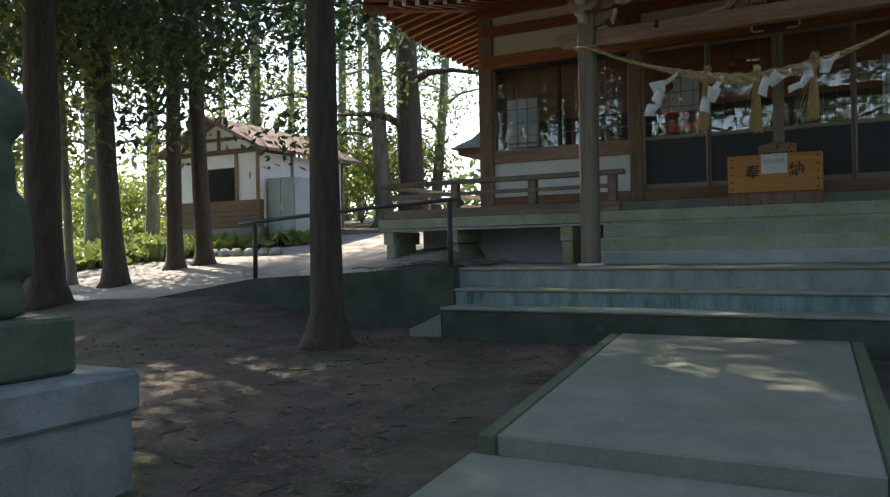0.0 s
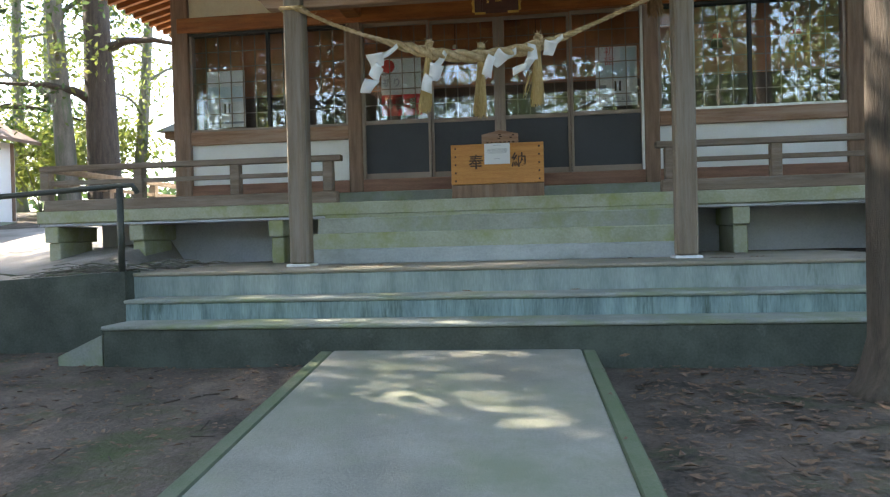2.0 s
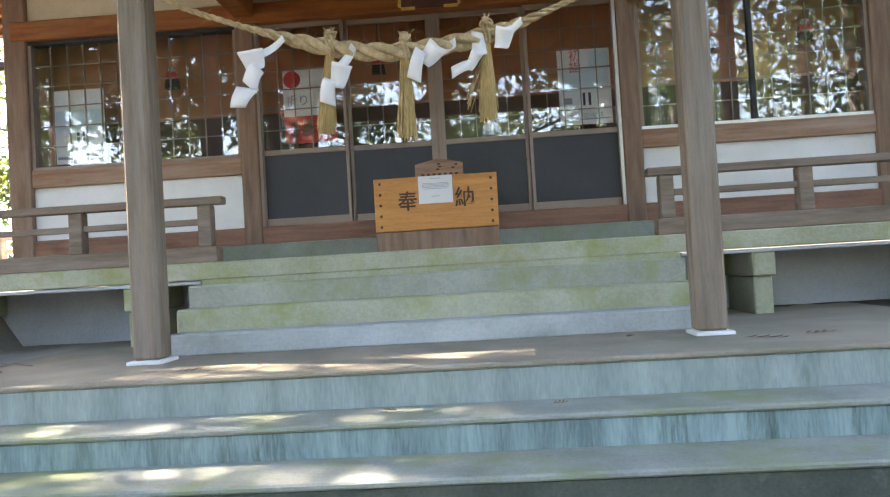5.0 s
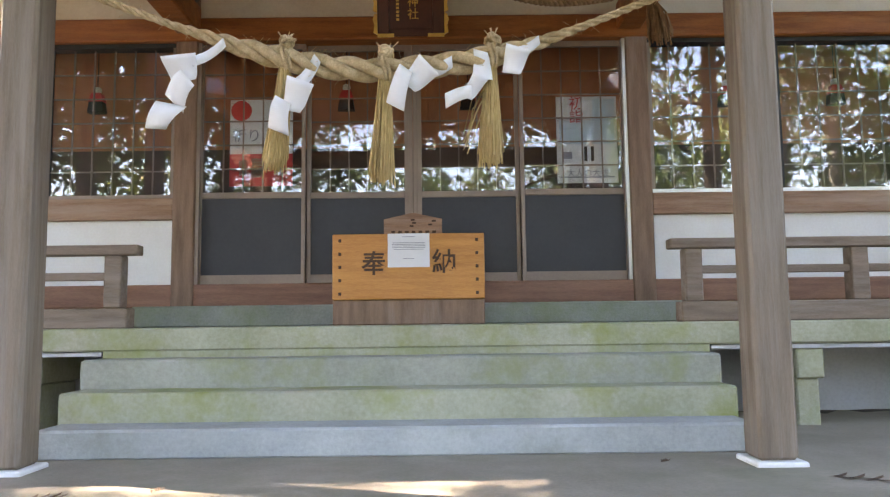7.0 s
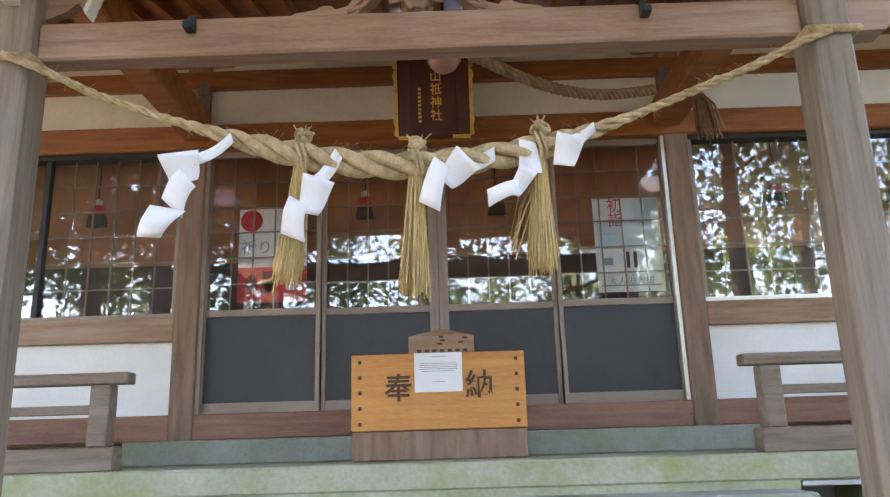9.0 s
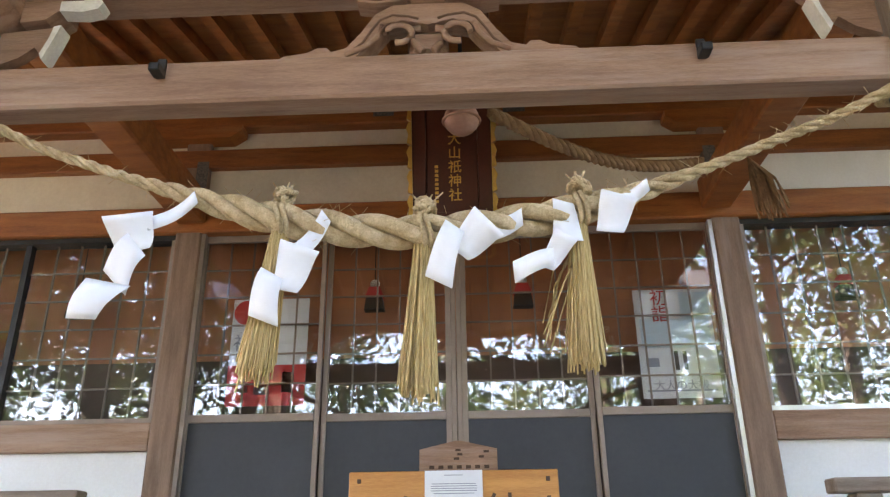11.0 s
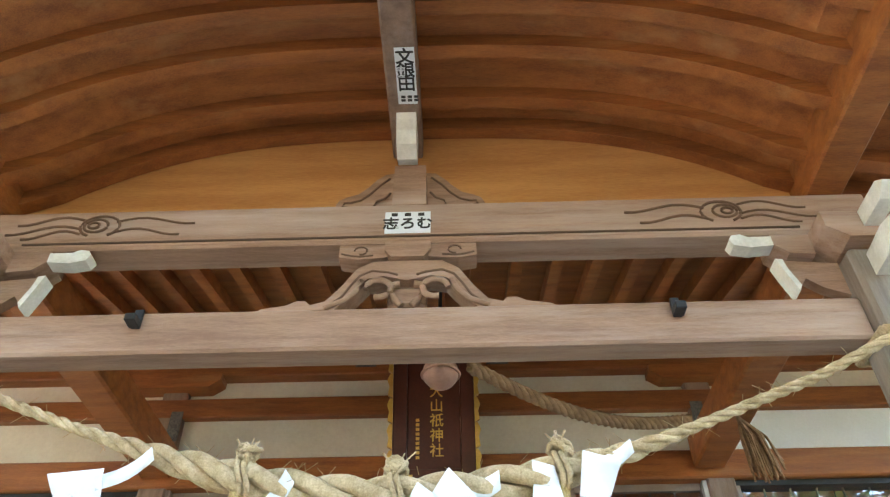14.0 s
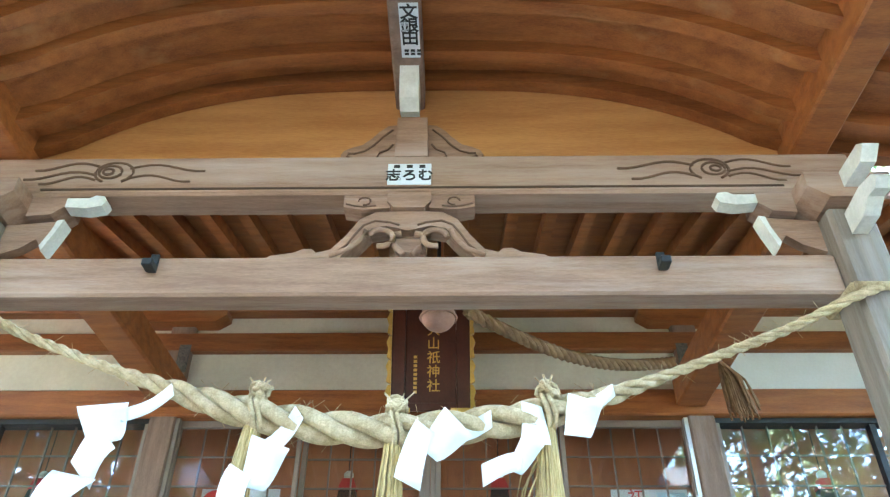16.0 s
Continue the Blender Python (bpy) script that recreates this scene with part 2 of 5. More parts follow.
def bx(bm, x0, x1, y0, y1, z0, z1, bev=0.0):
    vs = [bm.verts.new(c) for c in ((x0, y0, z0), (x1, y0, z0), (x1, y1, z0), (x0, y1, z0), (x0, y0, z1), (x1, y0, z1), (x1, y1, z1), (x0, y1, z1))]
    fs = [bm.faces.new([vs[i] for i in q]) for q in ((3, 2, 1, 0), (4, 5, 6, 7), (0, 1, 5, 4), (1, 2, 6, 5), (2, 3, 7, 6), (3, 0, 4, 7))]
    if bev:
        es = list({e for f in fs for e in f.edges})
        bmesh.ops.bevel(bm, geom=es, offset=bev, segments=1, affect="EDGES")
    return bm


def extrude(bm, pts, axis, a0, a1):
    """A prism: the outline pts (2D) extruded along an axis from a0 to a1."""
    def p3(p, a):
        return {"x": (a, p[0], p[1]), "y": (p[0], a, p[1]), "z": (p[0], p[1], a)}[axis]
    lo, hi = [bm.verts.new(p3(p, a0)) for p in pts], [bm.verts.new(p3(p, a1)) for p in pts]
    n = len(pts)
    bm.faces.new(lo); bm.faces.new(hi[::-1])
    for i in range(n):
        bm.faces.new((lo[i], hi[i], hi[(i + 1) % n], lo[(i + 1) % n]))
    bmesh.ops.recalc_face_normals(bm, faces=bm.faces)
    return bm


def tube(bm, path, radii, n=8, cap=True):
    path = [Vector(p) for p in path]
    rings = []
    for i, p in enumerate(path):
        d = (path[min(i + 1, len(path) - 1)] - path[max(i - 1, 0)]).normalized()
        up = Vector((0, 0, 1)) if abs(d.z) < 0.9 else Vector((1, 0, 0))
        u = d.cross(up).normalized(); v = d.cross(u)
        r = radii[i] if hasattr(radii, "__len__") else radii
        rings.append([bm.verts.new(p + r * (math.cos(6.2832 * k / n) * u + math.sin(6.2832 * k / n) * v)) for k in range(n)])
    for a, b in zip(rings, rings[1:]):
        for k in range(n):
            f = bm.faces.new((a[k], a[(k + 1) % n], b[(k + 1) % n], b[k])); f.smooth = True
    if cap:
        bm.faces.new(rings[0][::-1]); bm.faces.new(rings[-1])
    return bm


def root_of(ob):
    while ob.parent:
        ob = ob.parent
    return ob


def part(name, bm, material, parent, label=""):
    """Links a bmesh (in world metres) as one mesh object under a thing or a part."""
    me = bpy.data.meshes.new(name)
    if parent is not None:
        bmesh.ops.translate(bm, verts=bm.verts, vec=-root_of(parent).location)
    bm.to_mesh(me); bm.free()
    me.materials.append(material)
    ob = new(name, me)
    if parent is not None:
        ob.parent = parent
    return tagged(ob, label=label)


def thing(name, loc, label, category, group="", kind=""):
    ob = new(name)
    ob.location = loc
    ob.empty_display_size = 0.1
    return tagged(ob, label, category, group, kind)


def solo(name, bm, material, label="", category="", kind="", group=""):
    return tagged(part(name, bm, material, None), label, category, group, kind)


def writing(name, text, size, at, material, parent, rot=(90, 0, 0), label="", depth=0.002, bold=0.0):
    """Lettering with the built-in font, as a mesh, centred at a place in the world."""
    cu = bpy.data.curves.new(name, "FONT")
    cu.body, cu.size, cu.align_x, cu.align_y, cu.extrude = text, size, "CENTER", "CENTER", depth
    cu.space_line, cu.offset = 0.95, bold
    tmp = bpy.data.objects.new(name + "_curve", cu)
    scene.collection.objects.link(tmp)
    bpy.context.view_layer.update()
    me = bpy.data.meshes.new_from_object(tmp.evaluated_get(bpy.context.evaluated_depsgraph_get()))
    bpy.data.objects.remove(tmp)
    me.transform(pose(*at, *rot))
    me.transform(Matrix.Translation(-root_of(parent).location))
    me.materials.clear(); me.materials.append(material)
    ob = new(name, me)
    ob.parent = parent
    return tagged(ob, label=label)


def leaves(name, centres, per, spread, size, material, parent=None, flat=0.6, rng=None):
    """One mesh of many small leaf blades in clumps round the given centres."""
    rng = rng or np.random.default_rng(7)
    c = np.repeat(np.array(centres, float), per, axis=0)
    c += rng.normal(0, 1, c.shape) * np.array([spread, spread, spread * flat])
    n = len(c)
    a = rng.normal(0, 1, (n, 3)); a /= np.linalg.norm(a, axis=1)[:, None]
    b = np.cross(a, rng.normal(0, 1, (n, 3))); b /= np.linalg.norm(b, axis=1)[:, None]
    s = size * rng.uniform(0.6, 1.4, (n, 1))
    if parent is not None:
        c = c - np.array(root_of(parent).location)
    v = np.stack([c - a * s, c + b * s * 0.45, c + a * s, c - b * s * 0.45], axis=1).reshape(-1, 3)
    f = np.arange(4 * n).reshape(-1, 4)
    me = bpy.data.meshes.new(name)
    me.from_pydata(v.tolist(), [], f.tolist())
    me.materials.append(material)
    ob = new(name, me)
    if parent is not None:
        ob.parent = parent
    return ob


XC = -0.48            # the shrine's centre line
WY = 11.45            # front wall
def smooth(a, b, v):
    t = min(1, max(0, (v - a) / (b - a)))
    return t * t * (3 - 2 * t)


def ground_z(x, y):
    low = 0.34 - 0.045 * (7 - min(y, 9)) if y > -6 else -0.25
    low += 0.34 * smooth(-4.8, -7.5, x) * smooth(4.5, 7.7, y)
    up = 0.55 + 0.5 * smooth(-9.5, -4, x) + 0.14 * min(max(y - 8, 0), 14)
    if x > -5:
        up = 1.02 + 0.04 * min(max(y - 9, 0), 20)
    w = 0.08 + 1.6 * smooth(-7.5, -10.5, x)
    t = smooth(7.95 - w, 7.95 + w, y)
    wob = 0.02 * noise.noise((x * 0.9, y * 0.9, 0)) + 0.012 * noise.noise((x * 3, y * 3, 2))
    return low * (1 - t) + up * t + wob


def ground():
    def axis(lo, hi, step, far):
        v = [lo + i * step for i in range(int((hi - lo) / step) + 1)]
        out = [lo - 2, lo - 6, lo - 14, lo - 30, lo - 80, -far]
        return out[::-1] + v + [hi + 2, hi + 6, hi + 14, hi + 30, hi + 80, far]
    xs = axis(-16, 6, 0.22, 900)
    ys = sorted(axis(-2, 17, 0.22, 900) + [7.84, 7.9, 8.0, 8.06])
    me = bpy.data.meshes.new("ground")
    me.from_pydata([(x, y, ground_z(x, y)) for y in ys for x in xs], [], [(j * len(xs) + i, j * len(xs) + i + 1, (j + 1) * len(xs) + i + 1, (j + 1) * len(xs) + i) for j in range(len(ys) - 1) for i in range(len(xs) - 1)])
    me.materials.append(SOIL)
    me.materials.append(YARD)
    for p in me.polygons:
        p.use_smooth = True
        p.material_index = 1 if p.center.x < -3.6 and p.center.y > 8.0 - 0.9 * smooth(-8.5, -11, p.center.x) + 0.25 * noise.noise((p.center.x, 0, 0)) and p.center.y < 17 else 0
    return tagged(new("ground", me), "brown forest soil with leaf litter and moss patches", "ground", kind="structure")


ground()

# ---------- path, lower steps, terrace ----------
def sloped_slab(name, x0, x1, y0, y1, z0, z1, th, material, parent, bev=0.012, lean=(0.0, 0.0)):
    bm = B()
    bx(bm, x0, x1, y0, y1, -th, 0, bev)
    for v in bm.verts:
        v.co.z += z0 + (z1 - z0) * (v.co.y - y0) / (y1 - y0)
        v.co.x += lean[v.co.x > (x0 + x1) / 2] * (y1 - v.co.y)
    return part(name, bm, material, parent)


path = thing("path", (XC - 0.22, 3.6, 0.3), "pale worn concrete approach path with mossy kerbs", "path", kind="structure")
LEFT, RIGHT = 0.062, 0.030      # the edges run slightly askew
sloped_slab("path_slab", -1.625, 0.320, 3.62, 7.10, 0.31, 0.485, 0.22, SLAB, path, lean=(LEFT, RIGHT))
sloped_slab("kerb", -1.735, -1.629, 3.62, 7.10, 0.305, 0.48, 0.22, MOSSEDGE, path, lean=(LEFT, LEFT))
sloped_slab("kerb", 0.324, 0.425, 3.62, 7.10, 0.305, 0.48, 0.22, MOSSEDGE, path, lean=(RIGHT, RIGHT))
sloped_slab("path_slab", -1.56, 0.545, -6.0, 3.60, -0.18, 0.205, 0.22, SLAB, path, lean=(0.03, 0.01))


def step_block(name, x0, x1, y0, y1, z0, z1, tread, riser, label):
    """A step: a riser body with a slightly proud tread on it."""
    t = thing(name, ((x0 + x1) / 2, y0, z0), label, "step", "steps up to the shrine", "structure")
    part("riser", bx(B(), x0, x1, y0, y1, z0, z1 - 0.035, 0.008), riser, t)
    part("tread", bx(B(), x0 - 0.01, x1 + 0.01, y0 - 0.018, y1, z1 - 0.0345, z1, 0.01), tread, t)
    return t


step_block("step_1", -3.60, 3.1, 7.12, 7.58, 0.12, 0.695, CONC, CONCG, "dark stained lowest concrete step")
step_block("step_2", -3.65, 3.1, 7.56, 7.98, 0.30, 0.875, CONC, CONCB, "bluish stained concrete step with dark runs")
step_block("terrace", -3.80, 3.3, 7.96, 12.0, 0.35, 1.10, TERRACE, CONCP, "wide concrete terrace under the front posts")
stub = B()
extrude(stub, [(-3.62, 0.62), (-3.62, 0.1), (-4.02, 0.1), (-4.02, 0.44)], "y", 7.14, 7.55)
solo("step_end", stub, CONC, "sloping broken end of the lowest concrete step", "step", "structure")

rw = thing("retaining_wall", (-6, 7.9, 0.4), "low dark mossy retaining wall beside the steps", "wall", kind="structure")
bm = B()
extrude(bm, [(-3.79, 0.1), (-3.79, 1.12), (-6.9, 0.97), (-9.2, 0.62), (-9.2, 0.1)], "y", 7.80, 8.08)
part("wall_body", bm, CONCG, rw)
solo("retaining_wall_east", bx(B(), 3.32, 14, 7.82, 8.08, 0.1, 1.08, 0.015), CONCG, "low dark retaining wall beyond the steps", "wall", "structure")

# upper flight
for i, (y0, z1, m) in enumerate(((9.18, 1.26, STEPB), (9.48, 1.435, VERC), (9.78, 1.615, STEPG))):
    solo("upper_step_%d" % (i + 1), bx(B(), -2.50 - 0.02 * i, 1.50 + 0.02 * i, y0, 10.2, 1.095, z1, 0.014), m, "worn concrete step with green stains below the doors", "step", "structure", "steps up to the shrine")

# veranda
ver = thing("veranda", (XC, 10.1, 1.1), "raised concrete veranda with green stained edge and brackets", "veranda", kind="structure")
part("deck", bx(B(), -6.32, 5.36, 10.10, WY + 0.1, 1.66, 1.815, 0.012), VERC, ver)
part("deck_riser", bx(B(), -2.545, 1.585, 10.115, 10.5, 1.56, 1.6595), VERC, ver)
part("drip_edge", bx(B(), -6.30, -2.56, 10.13, 10.4, 1.625, 1.655, 0.004), FOUND, ver)
part("drip_edge", bx(B(), 1.60, 5.34, 10.13, 10.4, 1.625, 1.655, 0.004), FOUND, ver)
part("back_step", bx(B(), -2.72, 1.76, 10.98, WY - 0.02, 1.816, 1.985, 0.01), CONC, ver)
for x in (-6.15, -5.0, -3.18, 2.28, 4.15, 5.2):
    part("bracket", bx(B(), x - 0.095, x + 0.095, 10.14, 11.0, 1.42, 1.624, 0.012), VERC, ver)
    part("pier", bx(B(), x - 0.08, x + 0.08, 10.20, 10.9, 1.05, 1.419, 0.012), VERC, ver)
part("foundation_wall", bx(B(), -6.0, -2.56, 11.02, 11.3, 1.0, 1.65), FOUND, ver)
part("foundation_wall", bx(B(), 1.60, 5.0, 11.02, 11.3, 1.0, 1.65), FOUND, ver)
part("side_deck", bx(B(), -6.32, -5.1, WY + 0.1, 17, 1.66, 1.81, 0.012), VERC, ver)
part("side_deck", bx(B(), 4.2, 5.36, WY + 0.1, 17, 1.66, 1.81, 0.012), VERC, ver)

# ---------- railings ----------
def railing(xs, free_end, label):
    """A stretch of wooden railing along x; free_end: x where the top rail ends with an overhang."""
    lo, hi = min(xs + [free_end]), max(xs + [free_end])
    t = thing("railing", ((lo + hi) / 2, 10.22, 1.815), label, "railing", "veranda railings")
    part("base_rail", bx(B(), lo, hi, 10.15, 10.30, 1.816, 1.955, 0.008), RAILW, t)
    part("top_rail", bx(B(), lo - 0.06, hi + 0.06, 10.155, 10.275, 2.325, 2.395, 0.008), RAILW, t)
    for a, b in zip(sorted(xs), sorted(xs)[1:]):
        part("middle_rail", bx(B(), a + 0.062, b - 0.062, 10.19, 10.245, 2.15, 2.205, 0.005), RAILW, t)
    for x in xs:
        part("post", bx(B(), x - 0.06, x + 0.06, 10.165, 10.285, 1.956, 2.324, 0.008), RAILW, t)
    return t


railing([-2.52, -3.70, -4.97, -6.24], -2.41, "weathered grey-brown wooden railing on the veranda edge")
railing([1.52, 2.68, 3.85, 5.28], 1.42, "weathered grey-brown wooden railing on the veranda edge")
for x in (-6.24, 5.28):
    t = thing("railing", (x, 13, 1.815), "wooden side railing along the veranda end", "railing", "veranda railings")
    part("base_rail", bx(B(), x - 0.07, x + 0.07, 10.31, 16.5, 1.816, 1.955, 0.008), RAILW, t)
    part("top_rail", bx(B(), x - 0.06, x + 0.06, 10.29, 16.5, 2.325, 2.395, 0.008), RAILW, t)
    part("middle_rail", bx(B(), x - 0.03, x + 0.03, 10.29, 16.5, 2.15, 2.205, 0.005), RAILW, t)
    for y in (11.6, 12.9, 14.2, 15.5):
        part("post", bx(B(), x - 0.055, x + 0.055, y - 0.06, y + 0.06, 1.956, 2.324, 0.008), RAILW, t)

# ---------- front wall of the hall ----------
wall = thing("wall_front", (XC, WY, 1.8), "timber framed front wall with white plaster panels", "wall", kind="structure")
D0, D1 = XC - 1.885, XC + 1.885      # door opening
for x0, x1 in ((D0 - 0.195, D0), (D1, D1 + 0.195), (-5.09, -4.84), (3.91, 4.16)):
    part("post", bx(B(), x0, x1, WY - 0.07, WY + 0.13, 1.82, 5.25, 0.012), WOOD, wall)
part("ground_sill", bx(B(), -5.0, 4.15, WY - 0.055, WY + 0.15, 1.986, 2.18, 0.01), SILLW, wall)
for a, b in ((-4.84, D0 - 0.195), (D1 + 0.195, 3.91)):
    part("plaster_panel", bx(B(), a, b, WY - 0.01, WY + 0.06, 2.18, 2.742), PLASTER, wall)
    part("window_rail", bx(B(), a, b, WY - 0.06, WY + 0.12, 2.743, 2.93, 0.008), WOODX, wall)
part("head_beam", bx(B(), -5.0, 4.15, WY - 0.085, WY + 0.12, 4.325, 4.535, 0.012), REDW, wall)
part("plaster_panel", bx(B(), -5.0, D1 + 0.1, WY - 0.01, WY + 0.06, 4.535, 4.869), CREAM, wall)
# Whiter right stretch: daylight from the open side is put into the colour
part("plaster_panel", bx(B(), D1 + 0.1, 4.15, WY - 0.01, WY + 0.06, 4.535, 4.869), PLASTER, wall)
part("tie_rail", bx(B(), -5.0, 4.15, WY - 0.075, WY + 0.1, 4.87, 5.03, 0.01), REDW, wall)
part("plaster_panel", bx(B(), -5.0, 4.15, WY - 0.01, WY + 0.06, 5.031, 5.3), CREAM, wall)
for x in (D0 - 0.10, D1 + 0.10):
    bm = B()
    extrude(bm, [(x - 0.36, 5.195), (x - 0.36, 5.145), (x - 0.27, 5.085), (x + 0.27, 5.085), (x + 0.36, 5.145), (x + 0.36, 5.195)], "y", WY - 0.16, WY - 0.011)
    part("bracket_arm", bm, REDW, wall)
part("wall_plate", bx(B(), -5.1, 4.25, WY - 0.12, WY + 0.12, 5.196, 5.36, 0.01), REDW, wall)

for x, z, w, h in ((-1.01, 5.28, 0.16, 0.06), (0.005, 5.28, 0.17, 0.06), (-2.41, 4.80, 0.09, 0.24), (1.46, 4.80, 0.09, 0.24)):
    y = WY - 0.122 if z > 5 else WY - 0.077
    solo("name_label", bx(B(), x - w / 2, x + w / 2, y - 0.003, y - 0.0005, z - h / 2, z + h / 2), FUDA, "small dark printed votive label on the timber", "sticker", group="votive name stickers")

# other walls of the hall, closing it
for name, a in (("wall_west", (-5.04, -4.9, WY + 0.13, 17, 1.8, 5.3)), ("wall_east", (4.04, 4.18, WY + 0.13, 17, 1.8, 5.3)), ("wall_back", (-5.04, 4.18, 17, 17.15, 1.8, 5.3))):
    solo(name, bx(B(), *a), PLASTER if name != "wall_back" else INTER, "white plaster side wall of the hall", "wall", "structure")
# Backing added near the glass; the dark lower wall paints the room's dimness
solo("inner_back_wall", bx(B(), -4.9, 4.04, 11.90, 11.96, 3.47, 4.74), INRED, "reddish brown panelled backing added close behind the glass", "wall", "structure")
for xa in (-4.895, 4.005):
    solo("inner_side_panel", bx(B(), xa, xa + 0.03, WY + 0.17, 11.875, 2.101, 4.74), INRED, "reddish brown side backing added behind the glass", "wall", "structure")
solo("inner_lower_wall", bx(B(), -4.9, 4.04, 11.88, 11.96, 2.101, 3.465), INTER, "added lower backing coloured dark for the dim room", "wall", "structure")
solo("floor", bx(B(), -4.9, 4.04, WY + 0.16, 16.9, 1.98, 2.1), TATAMI, "tatami floor inside the hall", "floor", "structure")
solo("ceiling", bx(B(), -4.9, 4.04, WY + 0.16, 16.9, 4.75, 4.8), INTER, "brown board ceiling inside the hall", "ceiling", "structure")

# ---------- sliding doors and windows ----------
def leaf_of_glass(t, x0, x1, z0, z1, y, cols, rows, stile, fr, mun=0.012):
    """Frame, muntins and glass of one sliding leaf; parts of t."""
    part("stile", bx(B(), x0, x0 + stile, y - 0.018, y + 0.018, z0, z1, 0.004), fr, t)
    part("stile", bx(B(), x1 - stile, x1, y - 0.018, y + 0.018, z0, z1, 0.004), fr, t)
    part("top_rail", bx(B(), x0 + stile, x1 - stile, y - 0.017, y + 0.017, z1 - 0.05, z1), fr, t)
    return x0 + stile, x1 - stile


def muntins(t, a, b, z0, z1, y, cols, rows, w=0.011):
    g = part("glass", bx(B(), a, b, y + 0.006, y + 0.010, z0, z1), GLASS, t)
    g.visible_shadow = False
    for i in range(1, cols):
        x = a + (b - a) * i / cols
        part("muntin", bx(B(), x - w / 2, x + w / 2, y + 0.012, y + 0.03, z0, z1), FRAME, t)
    for j in range(1, rows):
        z = z0 + (z1 - z0) * j / rows
        part("muntin", bx(B(), a, b, y + 0.0125, y + 0.028, z - w / 2, z + w / 2), FRAME, t)


DW = (D1 - D0) / 4
for i in range(4):
    x0, x1 = D0 + i * DW, D0 + (i + 1) * DW
    y = WY + (0.02 if i in (0, 3) else 0.07)
    t = thing("sliding_door", ((x0 + x1) / 2, y, 2.19), "bronze framed sliding door with dark lower panel and gridded glass", "door", "front sliding doors")
    sl = 0.034 if i in (0, 3) else 0.036
    a, b = leaf_of_glass(t, x0 + 0.002, x1 - 0.002, 2.182, 4.32, y, 5, 8, sl if i in (0, 3) else 0.036, FRAME)
    if i == 1:
        part("meeting_stile", bx(B(), x1 - 0.075, x1 - 0.0385, y - 0.02, y + 0.017, 2.262, 4.268), FRAME, t); b = x1 - 0.075
    if i == 2:
        part("meeting_stile", bx(B(), x0 + 0.0385, x0 + 0.075, y - 0.02, y + 0.017, 2.262, 4.268), FRAME, t); a = x0 + 0.075
    part("bottom_rail", bx(B(), a, b, y - 0.017, y + 0.017, 2.183, 2.26), FRAME, t)
    part("lower_panel", bx(B(), a, b, y - 0.004, y + 0.01, 2.26, 2.93), DARK, t, "dark smooth lower panel")
    part("middle_rail", bx(B(), a, b, y - 0.018, y + 0.017, 2.93, 2.985, 0.004), FRAME, t)
    muntins(t, a, b, 2.985, 4.27, y, 5, 6)
jamb = thing("door_frame", (XC, WY, 2.18), "bright aluminium jambs and track of the doors", "door frame", kind="structure")
part("jamb", bx(B(), D0 + 0.0005, D0 + 0.03, WY - 0.05, WY - 0.003, 2.181, 4.32), FRAME, jamb)
part("jamb", bx(B(), D1 - 0.03, D1 - 0.0005, WY - 0.05, WY - 0.003, 2.181, 4.32), SILVER, jamb)

for n, (a0, b0) in enumerate(((-4.84, D0 - 0.195), (D1 + 0.195, 3.91))):
    t = thing("window_%d" % (n + 1), ((a0 + b0) / 2, WY, 2.93), "wide sliding window with gridded glass and bronze frame", "window", kind="structure")
    part("window_frame", bx(B(), a0, b0, WY - 0.03, WY + 0.09, 2.931, 2.965), (FRAME, SILVER)[n], t)
    part("window_frame", bx(B(), a0, b0, WY - 0.03, WY + 0.09, 4.285, 4.324), BLACK, t)
    part("window_frame", bx(B(), a0, a0 + 0.035, WY - 0.03, WY + 0.09, 2.9655, 4.2845), FRAME, t)
    part("window_frame", bx(B(), b0 - 0.035, b0, WY - 0.03, WY + 0.09, 2.9655, 4.2845), FRAME, t)
    mid = (a0 + b0) / 2
    part("meeting_stile", bx(B(), mid - 0.022, mid + 0.022, WY - 0.01, WY + 0.05, 2.9655, 4.2845), BLACK, t)
    muntins(t, a0 + 0.036, mid - 0.023, 2.966, 4.284, WY + 0.02, 6, 6)
    muntins(t, mid + 0.023, b0 - 0.036, 2.966, 4.284, WY + 0.02, 6, 6)

# ---------- front posts, beams and bracket work ----------
PX = (-2.44, 1.437)
XP = -0.502            # centre line of the porch timbers
RISE = Vector((XP - XC, 0, 0.073))
PY = 8.87
for i, x in enumerate(PX):
    t = thing("front_post", (x, PY, 1.1), "square weathered grey wooden post with chamfered corners on a pale pad", "post", "front posts")
    part("post_body", bx(B(), x - 0.1, x + 0.1, PY - 0.1, PY + 0.1, 1.125, 4.174, 0.018), POSTW, t)
    part("pad", bx(B(), x - 0.13, x + 0.13, PY - 0.14, PY + 0.14, 1.09, 1.124, 0.008), PLASTER, t, "pale concrete pad")
    part("bearing_block", extrude(B(), [(x - 0.105, 4.175), (x + 0.105, 4.175), (x + 0.19, 4.234), (x + 0.19, 4.314), (x - 0.19, 4.314), (x - 0.19, 4.234)], "y", PY - 0.17, PY + 0.17), WOODX, t)

